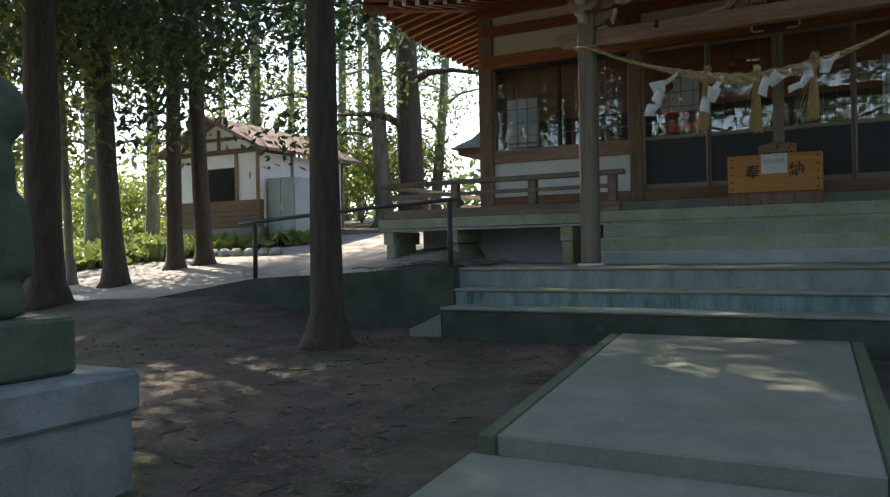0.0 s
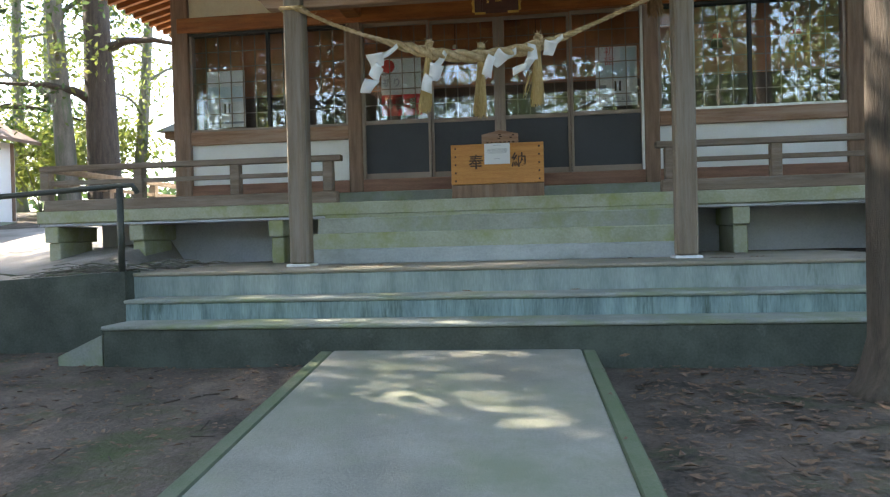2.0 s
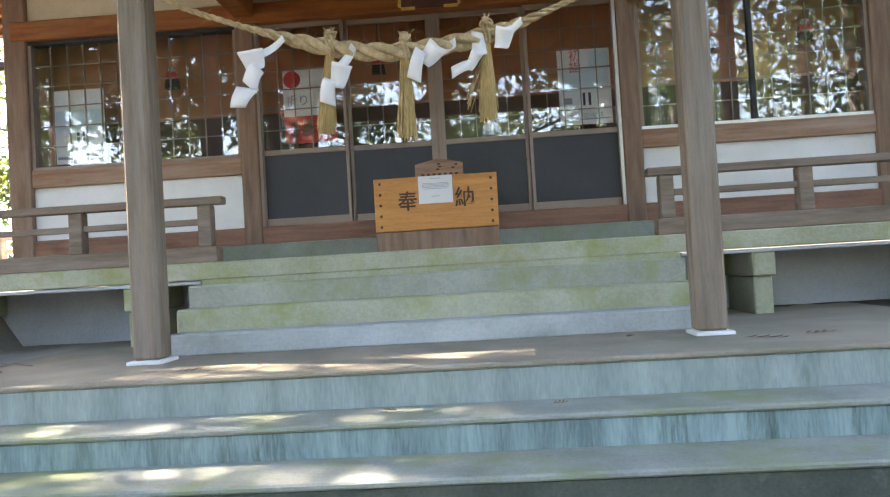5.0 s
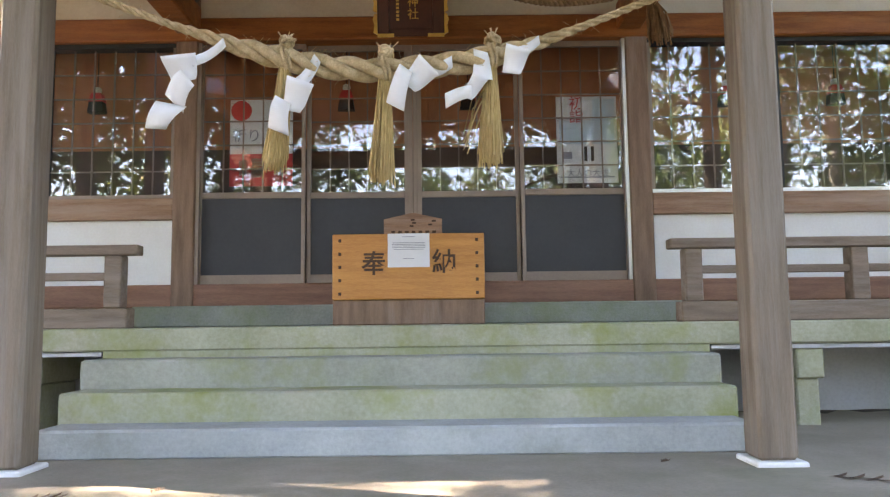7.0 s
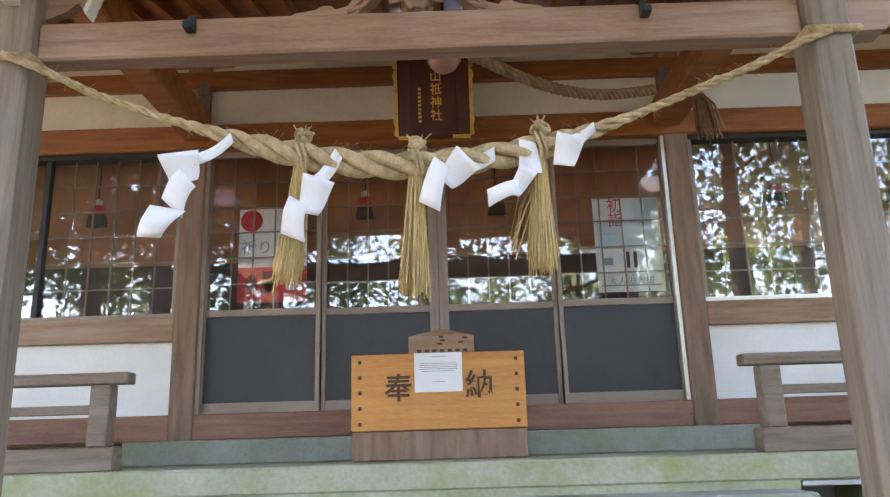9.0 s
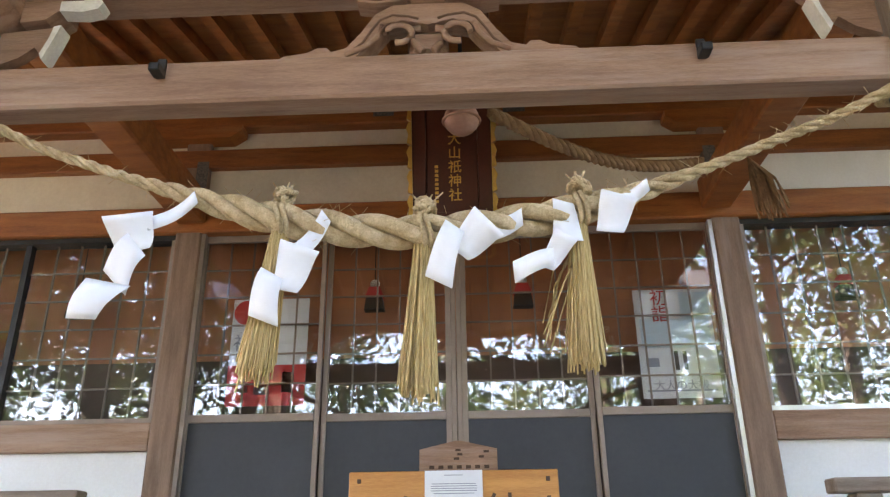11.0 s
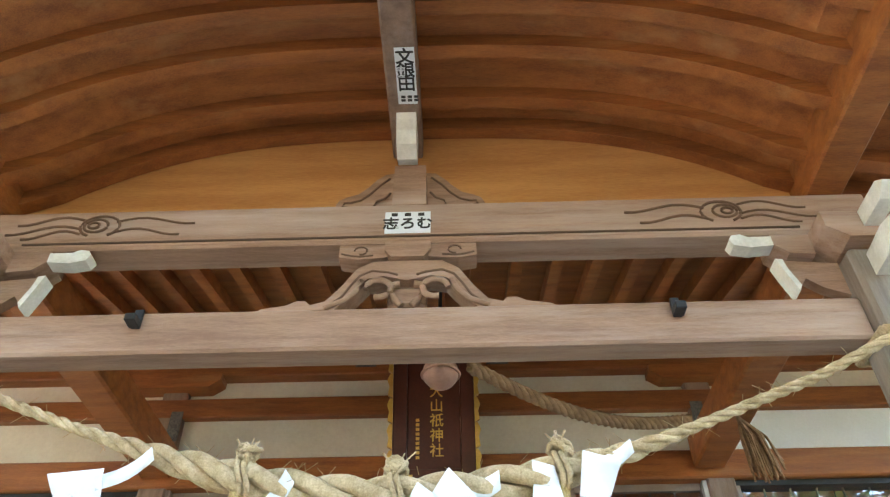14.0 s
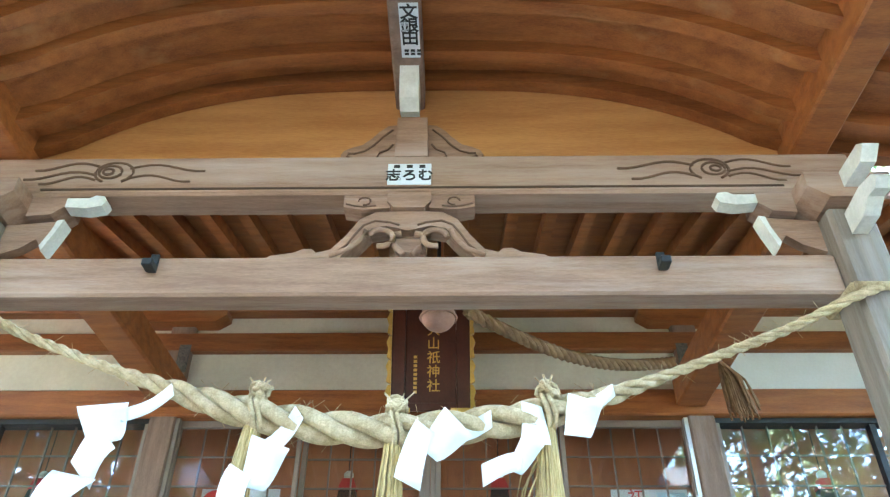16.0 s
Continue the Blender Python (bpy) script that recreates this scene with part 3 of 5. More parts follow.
fb = thing("front_beam", (XC, 8.76, 3.6), "long planed timber beam between the front posts", "beam", kind="structure")
part("beam_body", bx(B(), PX[0] + 0.101, PX[1] - 0.101, 8.83, 8.965, 3.763, 3.961, 0.012), WOODX, fb)
for x, s in ((PX[0] - 0.101, -1), (PX[1] + 0.101, 1)):
    bm = B()
    extrude(bm, [(x, 3.773), (x, 3.953), (x + s * 0.24, 3.973), (x + s * 0.33, 3.913), (x + s * 0.27, 3.873), (x + s * 0.20, 3.783)], "y", 8.84, 8.97)
    part("carved_nose", bm, WOODX, fb)
ub = thing("rainbow_beam", (XC, 8.76, 4.12), "upper timber beam with carved cloud scrolls", "beam", kind="structure")
part("beam_body", bx(B(), -2.55, 1.59, 8.83, 9.0, 4.243, 4.479, 0.014), WOODX, ub)
# Dark raised strip and tubes stand in for the shade of carved grooves
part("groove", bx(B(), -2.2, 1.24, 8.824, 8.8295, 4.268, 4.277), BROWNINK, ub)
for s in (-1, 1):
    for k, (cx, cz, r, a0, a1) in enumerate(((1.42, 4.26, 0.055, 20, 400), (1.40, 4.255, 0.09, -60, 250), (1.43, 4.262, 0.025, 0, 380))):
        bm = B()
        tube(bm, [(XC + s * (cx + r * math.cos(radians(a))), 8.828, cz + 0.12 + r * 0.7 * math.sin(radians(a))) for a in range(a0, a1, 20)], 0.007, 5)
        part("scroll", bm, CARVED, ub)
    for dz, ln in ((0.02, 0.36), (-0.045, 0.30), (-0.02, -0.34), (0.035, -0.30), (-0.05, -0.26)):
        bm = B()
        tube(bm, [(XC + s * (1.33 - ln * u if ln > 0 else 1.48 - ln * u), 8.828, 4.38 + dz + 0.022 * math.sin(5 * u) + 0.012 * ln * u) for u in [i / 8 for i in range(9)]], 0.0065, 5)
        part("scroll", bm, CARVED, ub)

ub.location += RISE


def iron_hook(x):
    t = thing("iron_hook", (x, 8.82, 3.87), "small black iron bracket on the beam face", "hook", "beam hooks")
    part("plate", bx(B(), x - 0.018, x + 0.018, 8.816, 8.829, 3.875, 3.965, 0.002), BLACK, t)
    part("arm", bx(B(), x - 0.022, x + 0.022, 8.75, 8.8155, 3.868, 3.903, 0.004), BLACK, t)


for x in (-1.59, 0.586):
    iron_hook(x)

# carved strut between the two beams
ks = thing("frog_leg_strut", (XC, 8.85, 3.889), "carved frog-leg strut with scrolls between the beams", "carving")
half = [(0.62, 3.890), (0.60, 3.905), (0.50, 3.920), (0.46, 3.941), (0.42, 3.941), (0.40, 3.920), (0.34, 3.936), (0.28, 4.010), (0.22, 4.104), (0.15, 4.146), (0.0, 4.151)]
inner = [(0.0, 4.041), (0.10, 4.067), (0.17, 4.052), (0.20, 4.010), (0.26, 3.936), (0.30, 3.890)]
for s in (-1, 1):
    out = [(XC + s * a, b) for a, b in half] + [(XC + s * a, b) for a, b in inner]
    part("leg", extrude(B(), out if s > 0 else out[::-1], "y", 8.85, 8.96), WOODX, ks)
    bm = B()
    tube(bm, [(XC + s * (0.12 + 0.055 * math.cos(a)), 8.845, 3.994 + 0.045 * math.sin(a)) for a in [i * 0.5 for i in range(11)]], 0.014, 6)
    part("scroll", bm, WOODX, ks)
    bm = B()
    tube(bm, [(XC + s * u, 8.845, z) for u, z in ((0.34, 3.899), (0.26, 3.936), (0.21, 3.989), (0.19, 4.041))], 0.012, 6)
    part("scroll", bm, WOODX, ks)
    bm = B()
    extrude(bm, [(XC + s * 0.09, 4.167), (XC + s * 0.09, 4.239), (XC + s * 0.30, 4.239), (XC + s * 0.30, 4.172), (XC + s * 0.22, 4.157)], "y", 8.845, 8.94)
    part("arm", bm, WOODX, ks)
part("flower", bx(B(), XC - 0.085, XC + 0.085, 8.87, 8.92, 3.905, 4.036, 0.03), WOODX, ks)
part("block", extrude(B(), [(XC - 0.07, 4.153), (XC + 0.07, 4.153), (XC + 0.10, 4.194), (XC + 0.10, 4.241), (XC - 0.10, 4.241), (XC - 0.10, 4.194)], "y", 8.825, 8.98), WOODX, ks)

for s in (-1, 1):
    # Dark tubes paint the shaded cuts of the carving
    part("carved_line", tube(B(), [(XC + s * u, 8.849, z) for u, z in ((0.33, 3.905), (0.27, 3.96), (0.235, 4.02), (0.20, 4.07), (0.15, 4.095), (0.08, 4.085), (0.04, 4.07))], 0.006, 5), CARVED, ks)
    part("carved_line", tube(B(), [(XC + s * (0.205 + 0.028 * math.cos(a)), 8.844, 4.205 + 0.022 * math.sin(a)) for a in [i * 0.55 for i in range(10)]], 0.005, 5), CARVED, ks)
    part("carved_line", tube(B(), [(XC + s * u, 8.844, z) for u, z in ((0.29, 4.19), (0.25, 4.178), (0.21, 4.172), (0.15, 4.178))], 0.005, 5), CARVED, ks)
    part("petal", tube(B(), [(XC + s * u, 8.862, z) for u, z in ((0.02, 3.915), (0.05, 3.95), (0.075, 3.99), (0.06, 4.025), (0.03, 4.03))], 0.016, 6), WOODX, ks)
ks.location += RISE

# king strut on the upper beam, with carved wings, under the ridge
kp = thing("ridge_strut", (XC, 8.85, 4.479), "short strut with carved leaf wings under the ridge", "carving")
part("strut", extrude(B(), [(XC - 0.08, 4.480), (XC + 0.08, 4.480), (XC + 0.075, 4.743), (XC - 0.075, 4.743)], "y", 8.84, 8.96), WOODX, kp)
part("cap", extrude(B(), [(8.635, 4.893), (8.665, 4.80), (8.70, 4.74), (8.77, 4.71), (8.835, 4.74), (8.835, 4.893)], "x", XC - 0.058, XC + 0.036), WHITEP, kp, "white painted block")
for s in (-1, 1):
    edge = ((0.081, 4.485), (0.077, 4.735), (0.12, 4.73), (0.165, 4.69), (0.20, 4.645), (0.245, 4.60), (0.30, 4.58), (0.335, 4.56), (0.35, 4.53), (0.335, 4.50), (0.30, 4.485))
    wing = part("wing", extrude(B(), [(XC + s * u, z) for u, z in edge], "y", 8.885, 8.925), WOODX, kp)
    # Groove shade on the wing, drawn as dark tubes
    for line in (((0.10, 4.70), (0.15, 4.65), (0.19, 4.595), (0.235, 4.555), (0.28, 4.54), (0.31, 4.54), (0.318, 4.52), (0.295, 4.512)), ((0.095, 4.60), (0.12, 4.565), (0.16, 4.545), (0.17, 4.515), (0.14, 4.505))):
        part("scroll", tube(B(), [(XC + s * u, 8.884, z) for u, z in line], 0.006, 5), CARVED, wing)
kp.location += RISE

# ---------- curved porch roof ----------
def arch_z(dx):
    d = abs(dx)
    drop = 0.0836 * d ** 3 if d < 1.7 else 0.4107 + 0.45 * (d - 1.7) * (1 - (d - 1.7) / 1.4)
    return 5.03 - drop


def arch_band(y0, y1, lo, hi, half_w=2.5, n=50):
    us = [-half_w + 2 * half_w * i / n for i in range(n + 1)]
    bm = B()
    def row(y, off):
        return [bm.verts.new((XC + u, y, arch_z(u) + off)) for u in us]
    a, b, c, d = row(y0, lo), row(y0, hi), row(y1, hi), row(y1, lo)
    for i in range(n):
        for p, q in ((a, b), (b, c), (c, d), (d, a)):
            bm.faces.new((p[i], q[i], q[i + 1], p[i + 1]))
    for i in (0, n):
        bm.faces.new((a[i], b[i], c[i], d[i]))
    bmesh.ops.recalc_face_normals(bm, faces=bm.faces)
    return bm


pr = thing("porch_roof", (XC, 8.3, 4.6), "curved gable porch roof with arched ribs", "roof", kind="structure")
for y in (7.66, 7.90, 8.145, 8.375, 8.675, 8.87):
    part("rib", arch_band(y, y + 0.07, 0.0, 0.085), REDW, pr)
part("board", arch_band(7.5, 9.02, 0.0855, 0.11), REDW, pr)
part("covering", arch_band(7.35, 9.0, 0.1105, 0.30, 2.7), ROOFM, pr)
part("gable_board", arch_band(7.40, 7.49, -0.16, 0.108, 2.6), WOODX, pr)
bm = B()
pts = [(XC + u, arch_z(u) + 0.083) for u in [-2.0 + 0.08 * i for i in range(51)]]
extrude(bm, pts + [(XC + 2.0, 4.48), (XC - 2.0, 4.48)], "y", 8.945, 8.97)
part("gable_infill", bm, ORANGEW, pr)
part("ridge_beam", bx(B(), XC - 0.095, XC + 0.055, 7.5, 8.94, 4.875, 5.06, 0.01), WOOD, pr)
bm = B()
extrude(bm, [(XC - 0.02 + u, 4.78 + z) for u, z in ((-0.21, 0.10), (-0.20, 0.05), (-0.16, 0.045), (-0.14, 0.02), (-0.10, 0.03), (-0.05, 0.005), (0.0, 0.0), (0.05, 0.005), (0.10, 0.03), (0.14, 0.02), (0.16, 0.045), (0.20, 0.05), (0.21, 0.10), (0.30, 0.17), (0.42, 0.14), (0.46, 0.24), (0, 0.32), (-0.46, 0.24), (-0.42, 0.14), (-0.30, 0.17))], "y", 7.84, 7.895)
part("pendant", bm, WHITEP, pr, "white carved gable pendant")
for s in (-1, 1):
    low = [(XC + s * u, arch_z(u) + 0.055 - 0.045 * abs(math.sin((u - 1.25) * 9))) for u in [1.25 + 0.05 * i for i in range(18)]]
    top = [(XC + s * u, arch_z(u) + 0.14) for u in (2.1, 1.9, 1.7, 1.5, 1.25)]
    part("side_pendant", extrude(B(), low + top, "y", 7.84, 7.885), WHITEP, pr, "white scalloped carving under the gable edge")
for x in (-2.44, 1.42):
    part("side_plate", bx(B(), x - 0.09, x + 0.09, 7.45, 9.1, 4.462, 4.68, 0.012), REDW, pr)

pr.location += Vector((XP - XC, 0, 0.092))

# bracket arms with white tips beside the posts
for x, s in ((PX[0], 1), (PX[1], -1)):
    t = thing("bracket_set", (x, PY, 4.10), "carved bracket arms with white painted tips", "bracket", "post brackets")
    part("arm", extrude(B(), [(x + s * 0.191, 4.13), (x + s * 0.191, 4.24), (x + s * 0.36, 4.24), (x + s * 0.36, 4.19), (x + s * 0.30, 4.14)], "y", 8.84, 8.98), WOODX, t)
    part("tip", extrude(B(), [(x + s * 0.361, 4.175), (x + s * 0.361, 4.225), (x + s * 0.46, 4.225), (x + s * 0.49, 4.241), (x + s * 0.53, 4.235), (x + s * 0.545, 4.21), (x + s * 0.53, 4.18), (x + s * 0.46, 4.165)], "y", 8.83, 8.90), WHITEP, t)
    part("wing", extrude(B(), [(x + s * 0.101, 3.93), (x + s * 0.101, 4.099), (x + s * 0.34, 4.12), (x + s * 0.33, 4.06), (x + s * 0.30, 3.97), (x + s * 0.26, 4.02), (x + s * 0.20, 3.97)], "y", 8.87, 8.92), WOODX, t)
    part("wing_edge", extrude(B(), [(x + s * 0.335, 4.115), (x + s * 0.365, 4.12), (x + s * 0.345, 4.05), (x + s * 0.31, 3.945), (x + s * 0.295, 3.975), (x + s * 0.325, 4.06)], "y", 8.855, 8.935), WHITEP, t)
    part("front_nose", extrude(B(), [(PY - 0.101, 3.95), (PY - 0.101, 4.06), (PY - 0.26, 4.08), (PY - 0.36, 4.06), (PY - 0.39, 4.025), (PY - 0.35, 3.995), (PY - 0.29, 4.0), (PY - 0.22, 3.955)], "x", x - 0.034, x + 0.034), WHITEP, t)
    part("front_arm", extrude(B(), [(PY - 0.171, 4.155), (PY - 0.171, 4.237), (PY - 0.35, 4.237), (PY - 0.39, 4.205), (PY - 0.33, 4.155)], "x", x - 0.034, x + 0.034), WHITEP, t)
    t.location.z += 0.07

# tie beams from the posts back to the hall
for x in PX:
    solo("tie_beam", bx(B(), x - 0.11, x + 0.11, 9.005, 11.36, 4.385, 4.62, 0.015), REDW, "square timber tie beam from porch post to hall wall", "beam", group="porch tie beams")

# ---------- main roof ----------
EX0, EX1, EY = -6.30, 5.30, 9.75
def roof_under(x, y):
    d = min(x - EX0, EX1 - x, y - EY)
    lift = 0.2 * smooth(2.0, 0.0, max(min(x - EX0, EX1 - x), y - EY)) if d < 2 else 0
    return 4.92 + 0.26 * d + lift * (1 - min(max(d, 0), 2) / 2)


mr = thing("main_roof", (XC, 12, 5), "broad hipped shrine roof with exposed reddish rafters", "roof", kind="structure")
bm = B()
nx, ny = 36, 30
grid = {}
for layer, off in ((0, 0.09), (1, 0.30)):
    for i in range(nx + 1):
        for j in range(ny + 1):
            x, y = EX0 + (EX1 - EX0) * i / nx, EY + (17.5 - EY) * j / ny
            grid[layer, i, j] = bm.verts.new((x, y, roof_under(x, y) + off + (0.25 * min(x - EX0, EX1 - x, y - EY) if layer else 0)))
for layer in (0, 1):
    for i in range(nx):
        for j in range(ny):
            bm.faces.new([grid[layer, i + a, j + b] for a, b in ((0, 0), (1, 0), (1, 1), (0, 1))])
for i in range(nx):
    if abs(EX0 + (EX1 - EX0) * (i + 0.5) / nx - XP) > 2.3:
        bm.faces.new((grid[0, i, 0], grid[0, i + 1, 0], grid[1, i + 1, 0], grid[1, i, 0]))
for j in range(ny):
    for i in (0, nx):
        bm.faces.new((grid[0, i, j], grid[0, i, j + 1], grid[1, i, j + 1], grid[1, i, j]))
bmesh.ops.recalc_face_normals(bm, faces=bm.faces)
part("roof_boarding", bm, REDW, mr)
bm = B()
vs = [bm.verts.new((XP + u, y, 4.92 + 0.26 * (y - EY) + o)) for o in (0.09, 0.12) for u, y in ((-2.3, 8.975), (2.3, 8.975), (2.3, EY - 0.003), (-2.3, EY - 0.003))]
for q in ((3, 2, 1, 0), (4, 5, 6, 7), (0, 1, 5, 4), (1, 2, 6, 5), (2, 3, 7, 6), (3, 0, 4, 7)):
    bm.faces.new([vs[i] for i in q])
part("porch_boarding", bm, REDW, mr)

def rafter(p0, p1, w=0.035):
    bm = B()
    (xa, ya), (xb, yb) = p0, p1
    alongx = abs(xb - xa) > abs(yb - ya)
    n = 5
    rws = []
    for k in range(n + 1):
        x, y = xa + (xb - xa) * k / n, ya + (yb - ya) * k / n
        z = roof_under(x, y)
        d = ((0, -w), (0, w)) if alongx else ((-w, 0), (w, 0))
        rws.append([bm.verts.new((x + d[0][0], y + d[0][1], z)), bm.verts.new((x + d[1][0], y + d[1][1], z)), bm.verts.new((x + d[1][0], y + d[1][1], z + 0.088)), bm.verts.new((x + d[0][0], y + d[0][1], z + 0.088))])
    for a, b in zip(rws, rws[1:]):
        for k in range(4):
            bm.faces.new((a[k], a[(k + 1) % 4], b[(k + 1) % 4], b[k]))
    bm.faces.new(rws[0]); bm.faces.new(rws[-1][::-1])
    bmesh.ops.recalc_face_normals(bm, faces=bm.faces)
    r = part("rafter", bm, REDW, mr)
    tip = B()
    z = roof_under(xa, ya)
    sx, sy = (math.copysign(0.012, xa - xb), 0) if alongx else (0, -0.012)
    if alongx:
        bx(tip, min(xa, xa + sx), max(xa, xa + sx), ya - w, ya + w, z, z + 0.085)
    else:
        bx(tip, xa - w, xa + w, ya - 0.012, ya, z, z + 0.085)
    part("tip", tip, WHITEP, r, "white painted rafter tip")


x = EX0 + 0.25
while x < EX1 - 0.2:
    y1 = min(11.5, EY + min(x - EX0, EX1 - x))
    if y1 - EY > 0.3:
        rafter((x, 8.98 if abs(x - XP) < 2.25 else EY + 0.05), (x, y1))
    x += 0.235
for side in (0, 1):
    y = EY + 0.4
    while y < 16.5:
        xe = EX0 if side == 0 else EX1
        s = 1 if side == 0 else -1
        rafter((xe + s * 0.05, y), (xe + s * min(1.2, y - EY), y))
        y += 0.235
for xe, s in ((EX0, 1), (EX1, -1)):
    bm = B()
    tube(bm, [(xe + s * u, EY + u, roof_under(xe + s * u, EY + u) + 0.02) for u in (0.0, 0.5, 1.0, 1.4, 1.75)], 0.08, 4)
    part("hip_rafter", bm, REDW, mr)
for a, b in ((EX0 + 1.2, XP - 2.4), (XP + 2.4, EX1 - 1.2)):
    part("eave_fascia", bx(B(), a, b, EY - 0.03, EY - 0.001, 5.02, 5.17), WOODX, mr)

# ---------- offertory box ----------
ob_ = thing("offertory_box", (XC, 10.6, 1.816), "varnished orange wooden offertory box with nailed front", "offertory box")
X0, X1 = -1.055, 0.085
part("base", bx(B(), X0, X1, 10.60, 10.96, 1.817, 2.005, 0.008), WOOD, ob_, "weathered grey plinth")
part("front_panel", bx(B(), X0 - 0.002, X1 + 0.002, 10.585, 10.62, 2.006, 2.50, 0.006), BOXW, ob_)
part("side_panel", bx(B(), X0, X0 + 0.03, 10.621, 10.96, 2.006, 2.50, 0.004), BOXW, ob_)
part("side_panel", bx(B(), X1 - 0.03, X1, 10.621, 10.96, 2.006, 2.50, 0.004), BOXW, ob_)
part("back_panel", bx(B(), X0 + 0.031, X1 - 0.031, 10.93, 10.96, 2.006, 2.50), BOXW, ob_)
for k in range(9):
    y = 10.65 + k * 0.03
    part("slat", bx(B(), X0 + 0.031, X1 - 0.031, y, y + 0.016, 2.45, 2.475), BOXW, ob_)
for x in (X0 + 0.055, X1 - 0.055):
    for k in range(5):
        z = 2.05 + k * 0.1
        part("nail", bx(B(), x - 0.011, x + 0.011, 10.578, 10.585, z - 0.012, z + 0.012, 0.003), BROWNINK, ob_)
writing("lettering", "奉", 0.19, (X0 + 0.31, 10.582, 2.265), BROWNINK, ob_, bold=0.0028)
writing("lettering", "納", 0.19, (X1 - 0.30, 10.582, 2.275), BROWNINK, ob_, bold=0.0028)

note = thing("paper_notice", (-0.49, 10.58, 2.24), "white printed paper notice taped to the box", "notice")
part("sheet", bx(B(), -0.64, -0.325, 10.5765, 10.579, 2.245, 2.50), PAPER, note)
for k, (w, z) in enumerate(((0.10, 2.475), (0.24, 2.43), (0.25, 2.418), (0.25, 2.406), (0.25, 2.394), (0.22, 2.38), (0.08, 2.31))):
    part("printed_line", bx(B(), -0.482 - w / 2, -0.482 + w / 2, 10.5755, 10.5764, z - 0.002, z + 0.002), INKGREY, note)

bb = thing("wooden_plaque", (-0.46, 10.97, 2.3), "small peaked wooden plaque with branded characters", "plaque")
part("board", extrude(B(), [(-0.70, 1.99), (-0.23, 1.99), (-0.23, 2.665), (-0.45, 2.715), (-0.48, 2.715), (-0.70, 2.665)], "y", 10.985, 11.01), WOODX, bb)
for k in range(7):
    part("branded_mark", bx(B(), -0.64 + 0.055 * k, -0.61 + 0.055 * k, 10.981, 10.985, 2.55, 2.57), BROWNINK, bb)
for u, z in ((-0.47, 2.66), (-0.46, 2.635), (-0.30, 2.65), (-0.33, 2.62), (-0.48, 2.61)):
    part("branded_mark", bx(B(), u - 0.012, u + 0.02, 10.981, 10.985, z - 0.008, z + 0.006), BROWNINK, bb)

# ---------- name plaque above the doors ----------
pl = thing("name_board", (-0.475, 11.1, 4.3), "dark lacquered shrine name board with gilded scalloped edges", "sign board")
TILT_M = Matrix.Translation((0, 11.25, 4.28)) @ Matrix.Rotation(radians(14), 4, "X") @ Matrix.Translation((0, -11.25, -4.28))
def tilted(bm):
    bmesh.ops.transform(bm, matrix=TILT_M, verts=bm.verts)
    return bm


part("panel", tilted(bx(B(), -0.66, -0.29, 11.19, 11.23, 4.34, 5.16, 0.005)), LACQ, pl)
part("frame", tilted(bx(B(), -0.76, -0.661, 11.17, 11.23, 4.30, 5.2, 0.006)), LACQ, pl)
part("frame", tilted(bx(B(), -0.289, -0.19, 11.17, 11.23, 4.30, 5.2, 0.006)), LACQ, pl)
part("frame", tilted(bx(B(), -0.66, -0.29, 11.17, 11.189, 4.29, 4.35, 0.004)), LACQ, pl)
for x, s in ((-0.76, -1), (-0.19, 1)):
    for k in range(5):
        z = 4.30 + k * 0.18
        part("gilded_edge", tilted(extrude(B(), [(x, z), (x + s * 0.035, z + 0.02), (x + s * 0.025, z + 0.08), (x + s * 0.04, z + 0.13), (x + s * 0.02, z + 0.175), (x, z + 0.175)], "y", 11.15, 11.20)), GOLD, pl)
for x0 in (-0.76, -0.33):
    part("gilded_foot", tilted(bx(B(), x0, x0 + 0.14, 11.15, 11.165, 4.28, 4.31)), GOLD, pl)
for k, ch in enumerate("大山祇神社"):
    at = TILT_M @ Vector((-0.455, 11.186, 4.885 - k * 0.104))
    writing("lettering", ch, 0.098, at, GOLD, pl, (104, 0, 0), bold=0.0008)
for k in range(9):
    part("small_lettering", tilted(bx(B(), -0.60, -0.575, 11.185, 11.1895, 4.42 + k * 0.032, 4.44 + k * 0.032)), GOLD, pl)

# ---------- paper stickers on the timbers ----------
def sticker(name, x, z, w, h, y, text, size, label):
    t = thing(name, (x, y, z - h / 2), label, "sticker", "votive name stickers")
    part("paper", bx(B(), x - w / 2, x + w / 2, y - 0.003, y - 0.001, z - h / 2, z + h / 2), PAPER, t)
    writing("lettering", text, size, (x, y - 0.0045, z - 0.012), INK, t, bold=0.0012)
    return t


st = sticker("name_sticker", -0.505, 4.427, 0.205, 0.13, 8.829, "志ろむ", 0.075, "white paper sticker with black brush characters")
for k in (-0.06, 0, 0.06):
    part("small_lettering", bx(B(), -0.505 + k - 0.014, -0.505 + k + 0.014, 8.8235, 8.826, 4.465, 4.483), INK, st)
t = thing("name_sticker", (-0.50, 8.3, 4.865), "long white sticker with black characters under the ridge", "sticker", "votive name stickers")
part("paper", bx(B(), -0.545, -0.455, 8.27, 8.58, 4.866, 4.869), PAPER, t)
for k, ch in enumerate("文銀田"):
    writing("lettering", ch, 0.085, (-0.50, 8.32 + k * 0.075, 4.8645), INK, t, (180, 0, 0), bold=0.0012)
for k in range(6):
    part("small_lettering", bx(B(), -0.53 + 0.03 * (k % 3), -0.51 + 0.03 * (k % 3), 8.53 + 0.02 * (k // 3), 8.543 + 0.02 * (k // 3), 4.8630, 4.8655), INK, t)
t.location.z += 0.092

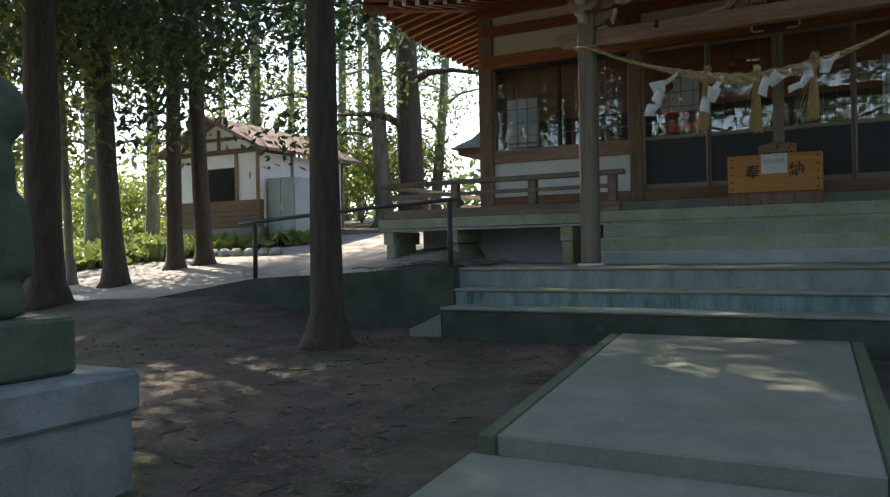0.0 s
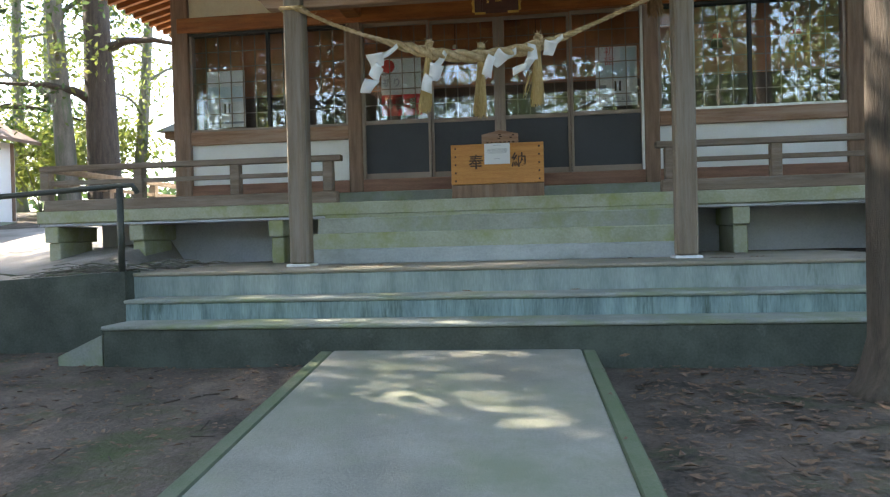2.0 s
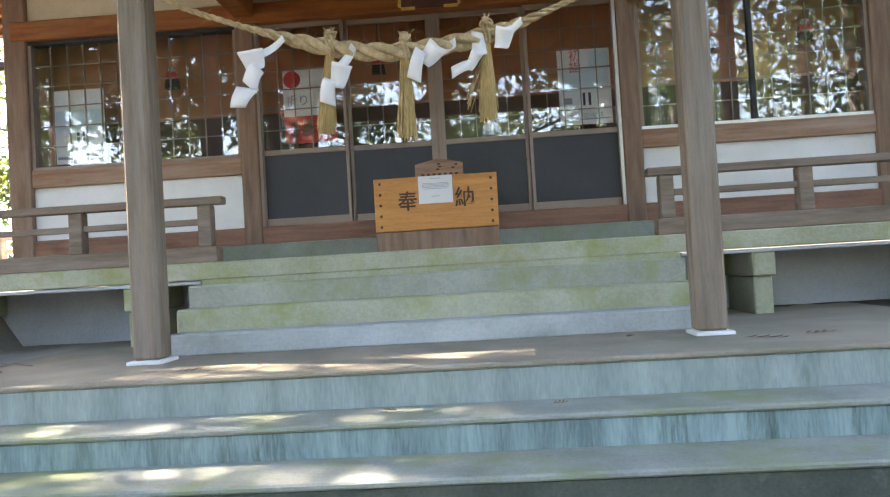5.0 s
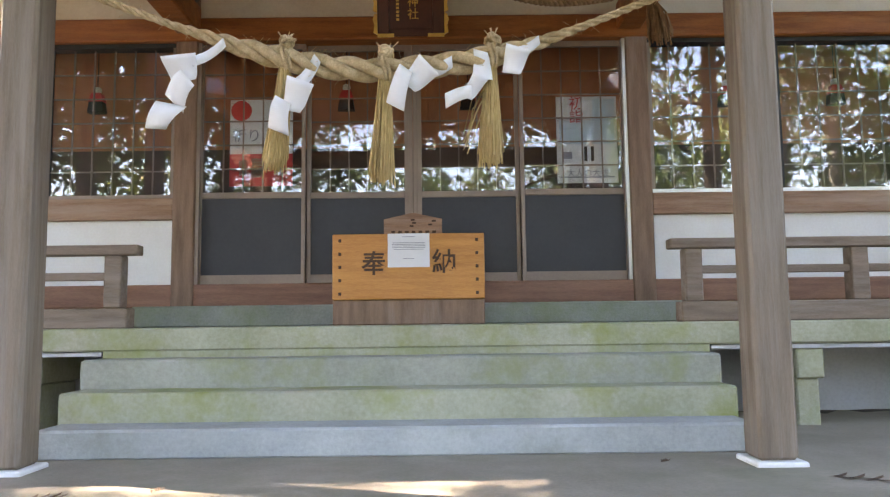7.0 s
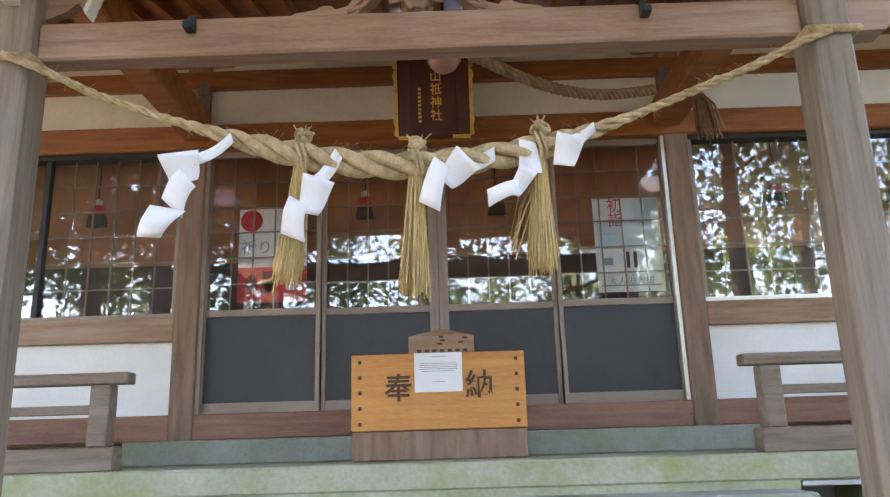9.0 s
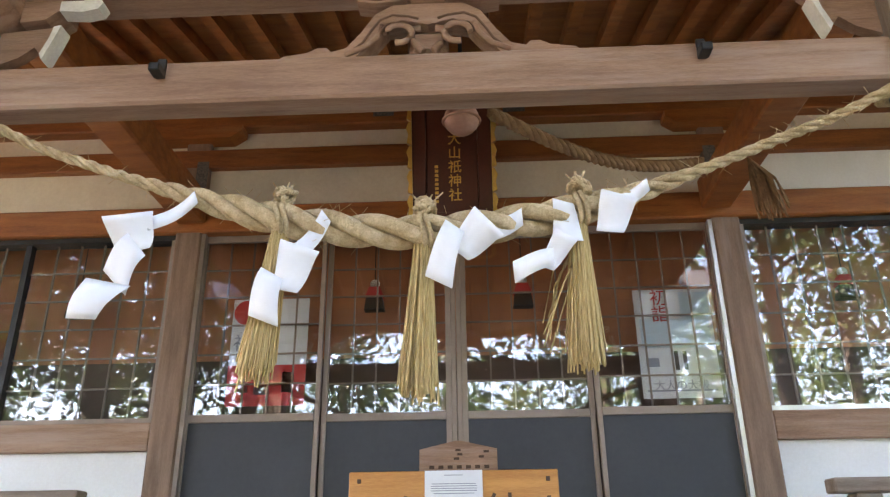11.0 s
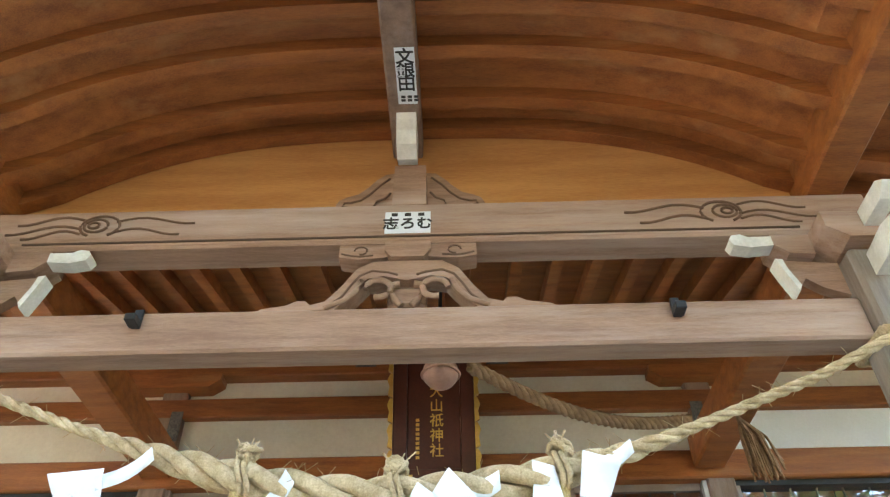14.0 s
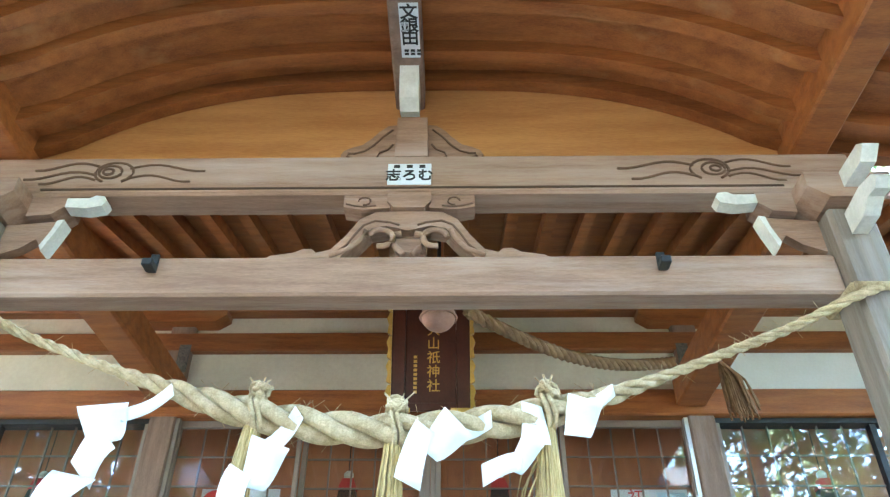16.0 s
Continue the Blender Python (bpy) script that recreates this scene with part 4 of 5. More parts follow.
# ---------- sacred rope, tassels and zigzag papers ----------
ROPE = [(-2.45, 3.75), (-2.119, 3.61), (-1.92, 3.51), (-1.62, 3.42), (-1.39, 3.32), (-1.04, 3.22), (-0.72, 3.155), (-0.5, 3.152), (-0.235, 3.18), (0.05, 3.215), (0.255, 3.285), (0.45, 3.35), (0.55, 3.395), (0.87, 3.52), (1.26, 3.67), (1.42, 3.73)]
def rope_z(x):
    for (xa, za), (xb, zb) in zip(ROPE, ROPE[1:]):
        if xa <= x <= xb:
            return za + (zb - za) * (x - xa) / (xb - xa)
    return 3.73


def rope_s(x):
    return sum(rope_z(x + d) for d in (-0.24, -0.12, 0, 0.12, 0.24)) / 5 if -2.1 < x < 1.15 else rope_z(x)


RY = 8.82
def rope_y(x):
    return RY - 0.09 * smooth(1.5, 1.85, abs(x - XP))


def rope_r(x):
    return 0.021 + 0.041 * smooth(1.15, 0.45, abs(x - XC + 0.08))


rp = thing("sacred_rope", (XC, RY, 3.07), "thick twisted straw rope hung between the front posts", "rope")
for k in range(3):
    pts, rad, ph = [], [], k * 2.0944
    x = -2.43
    while x < 1.42:
        r = rope_r(x)
        ph += 0.02 / (r * 1.35)
        pts.append((x, rope_y(x) + 0.60 * r * math.cos(ph), rope_s(x) + 0.60 * r * math.sin(ph)))
        rad.append(r * 0.51)
        x += 0.02
    part("strand", tube(B(), pts, rad, 8), STRAW, rp)
rng = np.random.default_rng(3)
bm = B()
for k in range(160):
    x = rng.uniform(-2.2, 1.25)
    a, r = rng.uniform(0, 6.28), rope_r(x)
    p = Vector((x, rope_y(x) + r * math.cos(a), rope_s(x) + r * math.sin(a)))
    q = p + Vector((rng.uniform(-0.05, 0.05), 0.03 * math.cos(a), 0.03 * math.sin(a)))
    tube(bm, [p, q], 0.0012, 3, False)
tagged(part("loose_straw", bm, STRAW, rp), kind="stuff")
for x, s in ((PX[0], -1), (PX[1], 1)):
    bm = B()
    zc = 3.745
    tube(bm, [(x + 0.118 * sx, PY + 0.118 * sy, zc) for sx, sy in ((-1, -1), (1, -1), (1, 1), (-1, 1), (-1, -1))], 0.02, 6)
    part("post_loop", bm, STRAW, rp)

for x, ln, sway in ((-1.035, 0.57, -0.06), (-0.51, 0.58, -0.03), (0.05, 0.56, -0.02)):
    z = rope_s(x)
    t = thing("straw_tassel", (x, RY, z - ln), "golden straw tassel hanging from the sacred rope", "tassel", "rope tassels")
    bm = B()
    for k in range(150):
        a, u = rng.uniform(0, 6.283), math.sqrt(rng.uniform(0, 1))
        top = Vector((x - 0.01 + 0.03 * u * math.cos(a), RY + 0.03 * u * math.sin(a), z - 0.03))
        lo = Vector((x + sway + 0.065 * u * math.cos(a) + rng.normal(0, 0.006), RY + 0.065 * u * math.sin(a), z - ln + rng.normal(0, 0.02)))
        tube(bm, [top, (top + lo) / 2 + Vector((0, 0, -0.02)), lo], 0.0036, 4, False)
    tagged(part("straw", bm, TASSEL, t), kind="stuff")
    cord = [(x + q + 0.012 * math.sin(a * 2), RY + 0.068 * math.cos(a), z + 0.068 * math.sin(a)) for q in (-0.012, 0.012) for a in [i * 0.45 for i in range(14)]]
    for q in range(9):
        ax = Vector(rng.normal(0, 1, 3)).normalized()
        u_ = ax.orthogonal().normalized(); v_ = ax.cross(u_)
        rr = rng.uniform(0.022, 0.036)
        o_ = Vector((x + rng.normal(0, 0.008), RY - 0.03 + rng.normal(0, 0.006), z + 0.075 + rng.normal(0, 0.012)))
        cord += [o_ + rr * (math.cos(a) * u_ + math.sin(a) * v_) for a in [i * 0.6 for i in range(10)]]
    bm = tube(B(), cord, 0.0095, 6)
    tips = B()
    for q in range(5):
        tube(tips, [(x, RY - 0.03, z + 0.08), (x + rng.normal(0, 0.03), RY - 0.03, z + 0.125 + rng.uniform(0, 0.02))], 0.003, 4)
    tagged(part("cut_ends", tips, STRAW, t), kind="stuff")
    part("knot", bm, STRAW, t)
bm = B()
for k in range(7):
    tube(bm, [(0.07, RY, 3.15), (-0.02 - 0.02 * (k % 3), RY - 0.03 * (k % 2), 2.90 + 0.02 * k), (-0.09 - 0.02 * (k % 2), RY - 0.02, 2.70 + 0.02 * k)], 0.003, 4, False)
solo("loose_straw", bm, TASSEL, "few loose straws sticking out of a tassel", "straw", "stuff")


def shide(x, panels):
    """A zigzag paper streamer tied to the rope at x; panels: (x from the tie, z from the tie, width, height, lean in degrees)."""
    z = rope_s(x) - 0.01
    low = min(p[1] - p[3] / 2 for p in panels)
    t = thing("paper_streamer", (x, RY - 0.06, z + low), "white folded zigzag paper streamer on the sacred rope", "paper streamer", "zigzag papers")
    for k, (dx, dz, w, h, lean) in enumerate(panels):
        bm = B()
        n = 6
        ca, sa = math.cos(radians(lean)), math.sin(radians(lean))
        grid2 = []
        for a in range(n + 1):
            for b in (0, 1, 2):
                v = (a / n - 0.5) * h
                u = (b / 2 - 0.5) * w * (1 + 0.35 * (a / n - 0.5) * (1 if k % 2 else -1)) + 0.10 * w * math.sin(2.6 * a / n + 1.7 * k)
                v += 0.12 * w * (b - 1) * (1 if k % 2 else -1)
                bend = 0.026 * math.sin(3.2 * a / n + k) + 0.014 * (b - 1) * (a / n - 0.4)
                grid2.append(bm.verts.new((x + dx + u * ca - v * sa, RY - 0.07 - 0.012 * k + bend, z + dz + u * sa + v * ca)))
        for a in range(n):
            for b in (0, 1):
                f = bm.faces.new((grid2[a * 3 + b], grid2[a * 3 + b + 1], grid2[a * 3 + b + 4], grid2[a * 3 + b + 3]))
                f.smooth = True
        o = part("paper_fold", bm, PAPER, t)
        o.modifiers.new("thick", "SOLIDIFY").thickness = 0.0015


shide(-1.345, ((-0.09, -0.06, 0.05, 0.20, -58), (-0.225, -0.15, 0.15, 0.13, -4), (-0.215, -0.275, 0.12, 0.15, -34), (-0.30, -0.41, 0.13, 0.15, -22)))
shide(-0.89, ((-0.03, -0.05, 0.06, 0.18, -36), (-0.085, -0.18, 0.12, 0.16, -30), (-0.155, -0.29, 0.10, 0.16, -12)))
shide(-0.21, ((-0.03, -0.02, 0.07, 0.16, -70), (-0.13, -0.07, 0.12, 0.15, -58), (-0.22, -0.14, 0.09, 0.20, -18)))
shide(-0.005, ((-0.01, -0.05, 0.09, 0.15, 4), (-0.05, -0.17, 0.07, 0.13, -42), (-0.13, -0.225, 0.07, 0.14, -76)))
shide(0.26, ((-0.03, -0.02, 0.05, 0.14, -60), (-0.10, -0.10, 0.11, 0.13, -26)))

# ---------- bell and its rope ----------
bell = thing("shrine_bell", (-0.38, 9.5, 3.96), "round aged bell hung behind the front beam", "bell")
bm = B()
bmesh.ops.create_uvsphere(bm, u_segments=20, v_segments=12, radius=0.088)
for v in bm.verts:
    v.co.z *= 0.95
    v.co += Vector((-0.38, 9.5, 4.055))
for f in bm.faces:
    f.smooth = True
part("bell_body", bm, BELLM, bell)
part("band", tube(B(), [(-0.38 + 0.0905 * math.cos(a), 9.5 + 0.0905 * math.sin(a), 4.045) for a in [i * 0.3142 for i in range(21)]], 0.008, 5), BELLM, bell)
part("hanger", tube(B(), [(-0.38, 9.5, 4.135), (-0.38, 9.5, 4.72)], 0.012, 6), BLACK, bell)
br = thing("bell_rope", (0.5, 10, 3.9), "brown hemp bell rope looped aside to a tie beam", "rope")
for k in range(3):
    pts = []
    for i in range(70):
        u = i / 69
        c = Vector((-0.24 + 1.32 * u, 9.5 + 0.95 * u, 4.09 + 0.19 * u - 0.13 * math.sin(math.pi * u)))
        a = u * 70 + k * 2.094
        pts.append(c + Vector((0, 0.02 * math.cos(a), 0.02 * math.sin(a))))
    part("strand", tube(B(), pts, 0.02, 6), HEMP, br)
bm = B()
for k in range(60):
    a = k * 2.4
    r = 0.03 + 0.02 * (k % 3)
    tube(bm, [(1.36, 10.45, 4.30), (1.40 + r * math.cos(a), 10.40 + r * math.sin(a), 4.12), (1.42 + 1.3 * r * math.cos(a), 10.38 + r * math.sin(a), 3.88 + 0.03 * (k % 4))], 0.007, 4, False)
tagged(part("frayed_end", bm, HEMP, br), kind="stuff")

# ---------- posters and small figures behind the glass ----------
YP = WY + 0.075
def poster(x0, x1, z0, z1, bands, label, extra=None):
    t = thing("poster", ((x0 + x1) / 2, YP, z0), label, "poster", "posters behind the glass")
    part("sheet", bx(B(), x0, x1, YP, YP + 0.002, z0, z1), PAPER, t)
    for (a, b, c, d, m) in bands:
        part("printed_area", bx(B(), x0 + a * (x1 - x0), x0 + b * (x1 - x0), YP - 0.0018, YP - 0.0003, z0 + c * (z1 - z0), z0 + d * (z1 - z0)), m, t)
    return t


t = poster(-2.11, -1.55, 3.05, 3.835, ((0.0, 1.0, 0.0, 0.37, RED), (0.15, 0.27, 0.12, 0.3, PAPER), (0.35, 0.55, 0.1, 0.32, PAPER), (0.7, 0.85, 0.12, 0.3, PAPER)), "red and white festival poster with a red disc behind the glass")
bm = B()
extrude(bm, [(-2.01 + 0.092 * math.cos(a), 3.735 + 0.092 * math.sin(a)) for a in [i * 0.2618 for i in range(24)]], "y", YP - 0.0028, YP - 0.0004)
part("red_disc", bm, RED, t)
writing("lettering", "祈り", 0.13, (-1.96, YP - 0.003, 3.50), INKGREY, t)
t = poster(0.80, 1.34, 3.045, 3.83, ((0.05, 0.95, 0.45, 0.72, BLUEP), (0.6, 0.97, 0.72, 0.97, BLUEP), (0.08, 0.25, 0.28, 0.36, INKGREY), (0.45, 0.50, 0.25, 0.42, INK), (0.56, 0.61, 0.25, 0.42, INK), (0.06, 0.94, 0.06, 0.075, INKGREY)), "white and blue new year poster behind the glass")
writing("lettering", "初\n詣", 0.13, (0.98, YP - 0.003, 3.70), RED, t)
writing("lettering", "大人の大祓", 0.075, (1.07, YP - 0.003, 3.13), INKGREY, t)
t = poster(-4.65, -4.08, 3.0, 3.80, ((0.05, 0.95, 0.45, 0.72, BLUEP), (0.45, 0.50, 0.25, 0.42, INK), (0.56, 0.61, 0.25, 0.42, INK), (0.06, 0.94, 0.06, 0.1, INKGREY)), "white and blue poster behind the window glass")

def figure(x):
    z = 3.77
    t = thing("hanging_ornament", (x, WY + 0.22, z), "small red and black hanging cloth ornament", "ornament", "hanging ornaments")
    y = WY + 0.22
    part("lower_cloth", extrude(B(), [(x - 0.075, z), (x + 0.075, z), (x + 0.06, z + 0.10), (x - 0.06, z + 0.10)], "y", y - 0.04, y + 0.04), BLACK, t)
    part("upper_cloth", extrude(B(), [(x - 0.07, z + 0.101), (x + 0.07, z + 0.101), (x + 0.04, z + 0.18), (x - 0.04, z + 0.18)], "y", y - 0.04, y + 0.04), RED, t)
    part("top_knob", bx(B(), x - 0.035, x + 0.035, y - 0.03, y + 0.03, z + 0.181, z + 0.245, 0.02), WHITEP, t)
    part("cord", tube(B(), [(x, y, z + 0.245), (x, y, 4.749)], 0.004, 4), BLACK, t)


for x in (-3.37, -1.09, 0.02, 2.39, 3.39):
    figure(x)

# ---------- pipe handrail on the retaining wall ----------
hr = thing("pipe_handrail", (-6, 8.0, 1.0), "dark painted pipe handrail on the retaining wall", "handrail")
for x, z0 in ((-3.93, 1.09), (-7.02, 0.93)):
    part("post", tube(B(), [(x, 8.0, z0), (x, 8.0, z0 + 0.82)], 0.032, 8), PIPE, hr)
part("rail", tube(B(), [(-3.75, 8.0, 1.86), (-3.80, 8.0, 1.93), (-3.93, 8.0, 1.93), (-5.5, 8.0, 1.85), (-7.02, 8.0, 1.76), (-7.3, 8.0, 1.74)], 0.027, 8), PIPE, hr)

hr = thing("pipe_handrail", (4.4, 8.0, 1.0), "dark painted pipe handrail beyond the steps", "handrail")
for x, z0 in ((2.98, 1.10), (6.0, 1.08)):
    part("post", tube(B(), [(x, 8.02, z0), (x, 8.02, z0 + 0.83)], 0.032, 8), PIPE, hr)
part("rail", tube(B(), [(2.80, 8.02, 1.86), (2.85, 8.02, 1.93), (2.98, 8.02, 1.93), (4.5, 8.02, 1.90), (6.0, 8.02, 1.88), (6.3, 8.02, 1.87)], 0.027, 8), PIPE, hr)

# ---------- stone guardian on a pedestal ----------
kg = thing("stone_pedestal", (-3.55, 1.85, 0.0), "stacked granite pedestal with a mossy upper block", "pedestal")
part("base_block", bx(B(), -4.25, -2.92, 1.15, 2.52, -0.1, 0.52, 0.02), STONE, kg)
part("cap_block", bx(B(), -4.28, -2.89, 1.12, 2.55, 0.525, 0.74, 0.025), STONE, kg)
part("upper_block", bx(B(), -4.12, -3.07, 1.28, 2.32, 0.745, 1.02, 0.02), MOSSTONE, kg)
bm = B()
def blob(cx, cy, cz, rx, ry, rz):
    r = bmesh.ops.create_icosphere(bm, subdivisions=3, radius=1.0)
    for v in r["verts"]:
        k = 1 + 0.10 * noise.noise((v.co.x * 2 + cx, v.co.y * 2 + cz, v.co.z * 2))
        v.co = Vector((cx + rx * v.co.x * k, cy + ry * v.co.y * k, cz + rz * v.co.z * k))
bx(bm, -3.95, -3.22, 1.42, 2.18, 1.021, 1.16, 0.03)
for a in ((-3.6, 1.7, 1.42, 0.28, 0.3, 0.36), (-3.55, 1.95, 1.75, 0.24, 0.22, 0.30), (-3.5, 2.0, 2.02, 0.22, 0.21, 0.2), (-3.38, 2.08, 1.35, 0.09, 0.1, 0.3), (-3.72, 2.08, 1.35, 0.09, 0.1, 0.3), (-3.42, 1.6, 1.25, 0.16, 0.24, 0.16)):
    blob(*a)
for f in bm.faces:
    f.smooth = True
bmesh.ops.translate(bm, verts=[v for v in bm.verts if v.co.z > 1.2], vec=(0.10, 0.05, 0))
statue = solo("guardian_statue", bm, MOSSTONE, "weathered dark stone guardian animal statue on a pedestal", "statue")
fuse = statue.modifiers.new("fuse", "REMESH")
fuse.mode, fuse.voxel_size, fuse.use_smooth_shade = "VOXEL", 0.03, True
bpy.context.view_layer.update()
carved = bpy.data.meshes.new_from_object(statue.evaluated_get(bpy.context.evaluated_depsgraph_get()))
statue.modifiers.clear()
statue.data = carved

# ---------- shed ----------
SX0, SX1, SY0, SY1, SZ = -15.55, -12.78, 14.65, 18.3, 1.62
sh = thing("shed", ((SX0 + SX1) / 2, 17, SZ), "small white plastered shed with brown boarded base", "shed")
part("footing", bx(B(), SX0 - 0.02, SX1 + 0.02, SY0 - 0.02, SY1, SZ - 0.4, SZ + 0.38, 0.01), CONC, sh)
for k in range(5):
    part("plank", bx(B(), SX0 - 0.03, SX1 + 0.03, SY0 - 0.05 - 0.006 * (k % 2), SY0 + 0.1, SZ + 0.383 + 0.14 * k, SZ + 0.519 + 0.14 * k, 0.006), SHEDW, sh)
part("wall", bx(B(), SX0, SX0 + 0.6, SY0, SY0 + 0.1, SZ + 1.081, SZ + 2.3), PLASTER, sh)
part("wall", bx(B(), SX1 - 0.75, SX1, SY0, SY0 + 0.1, SZ + 1.081, SZ + 2.3), PLASTER, sh)
part("wall", bx(B(), SX0 + 0.6, SX1 - 0.75, SY0, SY0 + 0.1, SZ + 1.95, SZ + 2.3), PLASTER, sh)
part("wall", bx(B(), SX1 - 0.1, SX1, SY0 + 0.1, SY1, SZ + 0.381, SZ + 2.3), PLASTER, sh)
part("wall", bx(B(), SX0, SX0 + 0.1, SY0 + 0.1, SY1, SZ + 0.381, SZ + 2.3), PLASTER, sh)
part("wall", bx(B(), SX0 + 0.1, SX1 - 0.1, SY1 - 0.1, SY1, SZ + 0.381, SZ + 2.3), PLASTER, sh)
for x in (SX0 + 0.55, SX1 - 0.78, SX1 - 0.06):
    part("stud", bx(B(), x - 0.05, x + 0.05, SY0 - 0.03, SY0 - 0.002, SZ + 1.082, SZ + 2.3), WOOD, sh)
for y in (15.9, 17.1, 18.2):
    part("stud", bx(B(), SX1 + 0.002, SX1 + 0.03, y - 0.05, y + 0.05, SZ + 0.4, SZ + 2.3), WOOD, sh)
part("lintel", bx(B(), SX0 - 0.1, SX1 + 0.05, SY0 - 0.06, SY0 + 0.1, SZ + 2.301, SZ + 2.42), SHEDW, sh)
xm = (SX0 + SX1) / 2
bm = B()
extrude(bm, [(SX0, SZ + 2.421), (SX1, SZ + 2.421), (xm, SZ + 3.15)], "y", SY0, SY0 + 0.1)
part("gable", bm, PLASTER, sh)
part("gable_tie", bx(B(), SX0 + 0.5, SX1 - 0.5, SY0 - 0.04, SY0 - 0.002, SZ + 2.66, SZ + 2.74), SHEDW, sh)
part("gable_strut", bx(B(), xm - 0.04, xm + 0.04, SY0 - 0.035, SY0 - 0.002, SZ + 2.421, SZ + 2.95), SHEDW, sh)
for s in (-1, 1):
    bm = B()
    w = (SX1 - SX0) / 2 + 0.45
    extrude(bm, [(xm, SZ + 3.16), (xm + s * w, SZ + 2.28), (xm + s * w, SZ + 2.36), (xm, SZ + 3.27)], "y", SY0 - 0.5, SY1 + 0.4)
    part("roof_slope", bm, RUSTROOF, sh)
# Dark sheet standing in for the shade inside the open shed
part("inside_dark", bx(B(), SX0 + 0.11, SX1 - 0.11, 17.0, 17.05, SZ + 0.4, SZ + 2.3), DARK, sh)
lk = thing("metal_locker", (-12.0, 15.4, SZ), "grey-blue metal storage locker beside the shed", "locker")
part("body", bx(B(), -12.45, -11.55, 15.0, 16.6, SZ - 0.3, SZ + 1.62, 0.015), CABM, lk)
part("door", bx(B(), -12.42, -12.0, 14.975, 14.999, SZ + 0.1, SZ + 1.58, 0.006), CABM, lk)
part("door", bx(B(), -11.99, -11.58, 14.975, 14.999, SZ + 0.1, SZ + 1.58, 0.006), CABM, lk)
part("handle", bx(B(), -11.97, -11.94, 14.95, 14.974, SZ + 0.8, SZ + 0.95), SILVER, lk)
lk.location += Vector((-0.28, -0.15, 0))

# ---------- far roof of a second building ----------
fbld = thing("side_building", (-8.0, 24, 1.8), "grey roofed shrine building behind the hall", "building")
part("wall", bx(B(), -9.9, -5.4, 23.4, 28, 1.2, 4.5), SHEDW, fbld)
bm = B()
extrude(bm, [(XB, ZB) for XB, ZB in ((-11.3, 4.72), (-10.5, 5.0), (-9.7, 5.55), (-9.1, 6.3), (-8.7, 7.1), (-7.9, 7.1), (-7.4, 6.3), (-6.6, 5.5), (-5.6, 5.0), (-4.8, 4.72))], "y", 22.4, 28.5)
part("roof", bm, ROOFM, fbld)
part("ridge_cap", bx(B(), -8.75, -7.85, 22.3, 28.6, 7.101, 7.4, 0.04), ROOFM, fbld)
part("eave", bx(B(), -11.1, -5.0, 22.6, 28.3, 4.52, 4.719), SHEDW, fbld)

# ---------- trees ----------
def tree(x, y, h, r, crown0, crown_r, n_clump, per, leaf, size, label, bark=BARK, lean=(0, 0), seed=1, limbs=10, flare=1.7, name="tree"):
    rng = np.random.default_rng(seed)
    z0 = ground_z(x, y) - 0.1
    t = thing(name, (x, y, z0), label, "tree", "wood round the shrine")
    pts, rad = [], []
    for k in range(15):
        u = k / 14
        pts.append((x + lean[0] * u * h + 0.06 * math.sin(3 * u + seed), y + lean[1] * u * h + 0.06 * math.cos(2.3 * u + seed), z0 + u * h))
        rad.append(r * (1 - 0.72 * u))
    bm = tube(B(), [(pts[0][0], pts[0][1], z0), (pts[0][0], pts[0][1], z0 + 0.18), (pts[0][0], pts[0][1], z0 + 0.45)] + pts[1:], [r * flare, r * (1 + (flare - 1) * 0.35), r * 1.04] + rad[1:], 16)
    for v in bm.verts:
        k = noise.noise((v.co.x * 5, v.co.y * 5, v.co.z * 0.7)) * max(0.3, 1.2 - (v.co.z - z0))
        v.co.x += 0.25 * k * r; v.co.y += 0.25 * k * r
    part("trunk", bm, bark, t)
    cents = []
    for k in range(limbs):
        u = crown0 / h + (1 - crown0 / h) * (k + 0.3) / limbs
        s_ = u * 14
        i0 = min(13, int(s_))
        b = Vector(pts[i0]).lerp(Vector(pts[i0 + 1]), s_ - i0)
        a = k * 2.4 + seed
        ln = crown_r * (1.15 - 0.55 * u) * rng.uniform(0.7, 1.1)
        e = b + Vector((math.cos(a) * ln, math.sin(a) * ln, ln * rng.uniform(-0.15, 0.45)))
        m = (b + e) / 2 + Vector((0, 0, 0.1 * ln))
        rr = max(0.02, r * 0.34 * (1.15 - u))
        part("limb", tube(B(), [b, b.lerp(m, 0.5) + Vector((0, 0, 0.05 * ln)), m, e], [rr, rr * 0.8, rr * 0.55, rr * 0.2], 6), bark, t)
        for q in range(max(1, n_clump // limbs)):
            w = rng.uniform(0.2, 1.05)
            cents.append(b + (e - b) * w + Vector(rng.normal(0, 0.15 * crown_r, 3)))
    leaves("crown", cents, per, 0.42 + size, size, leaf, t, rng=rng)
    return t


CEDAR = "tall straight cedar with dark furrowed bark"
tree(-4.66, 6.55, 16, 0.18, 6.0, 3.9, 135, 100, LEAFD, 0.12, CEDAR + " beside the path", seed=3, flare=2.3)
tree(2.30, 6.33, 15, 0.19, 5.5, 3.4, 110, 100, LEAFD, 0.12, CEDAR + " beside the steps", seed=4, flare=2.2)

def along(px_angle, dist):
    """A place at an angle (degrees left of the hall's axis) and a distance from the start of the path."""
    a = radians(px_angle)
    return 0.255 - math.sin(a) * dist, -0.11 + math.cos(a) * dist


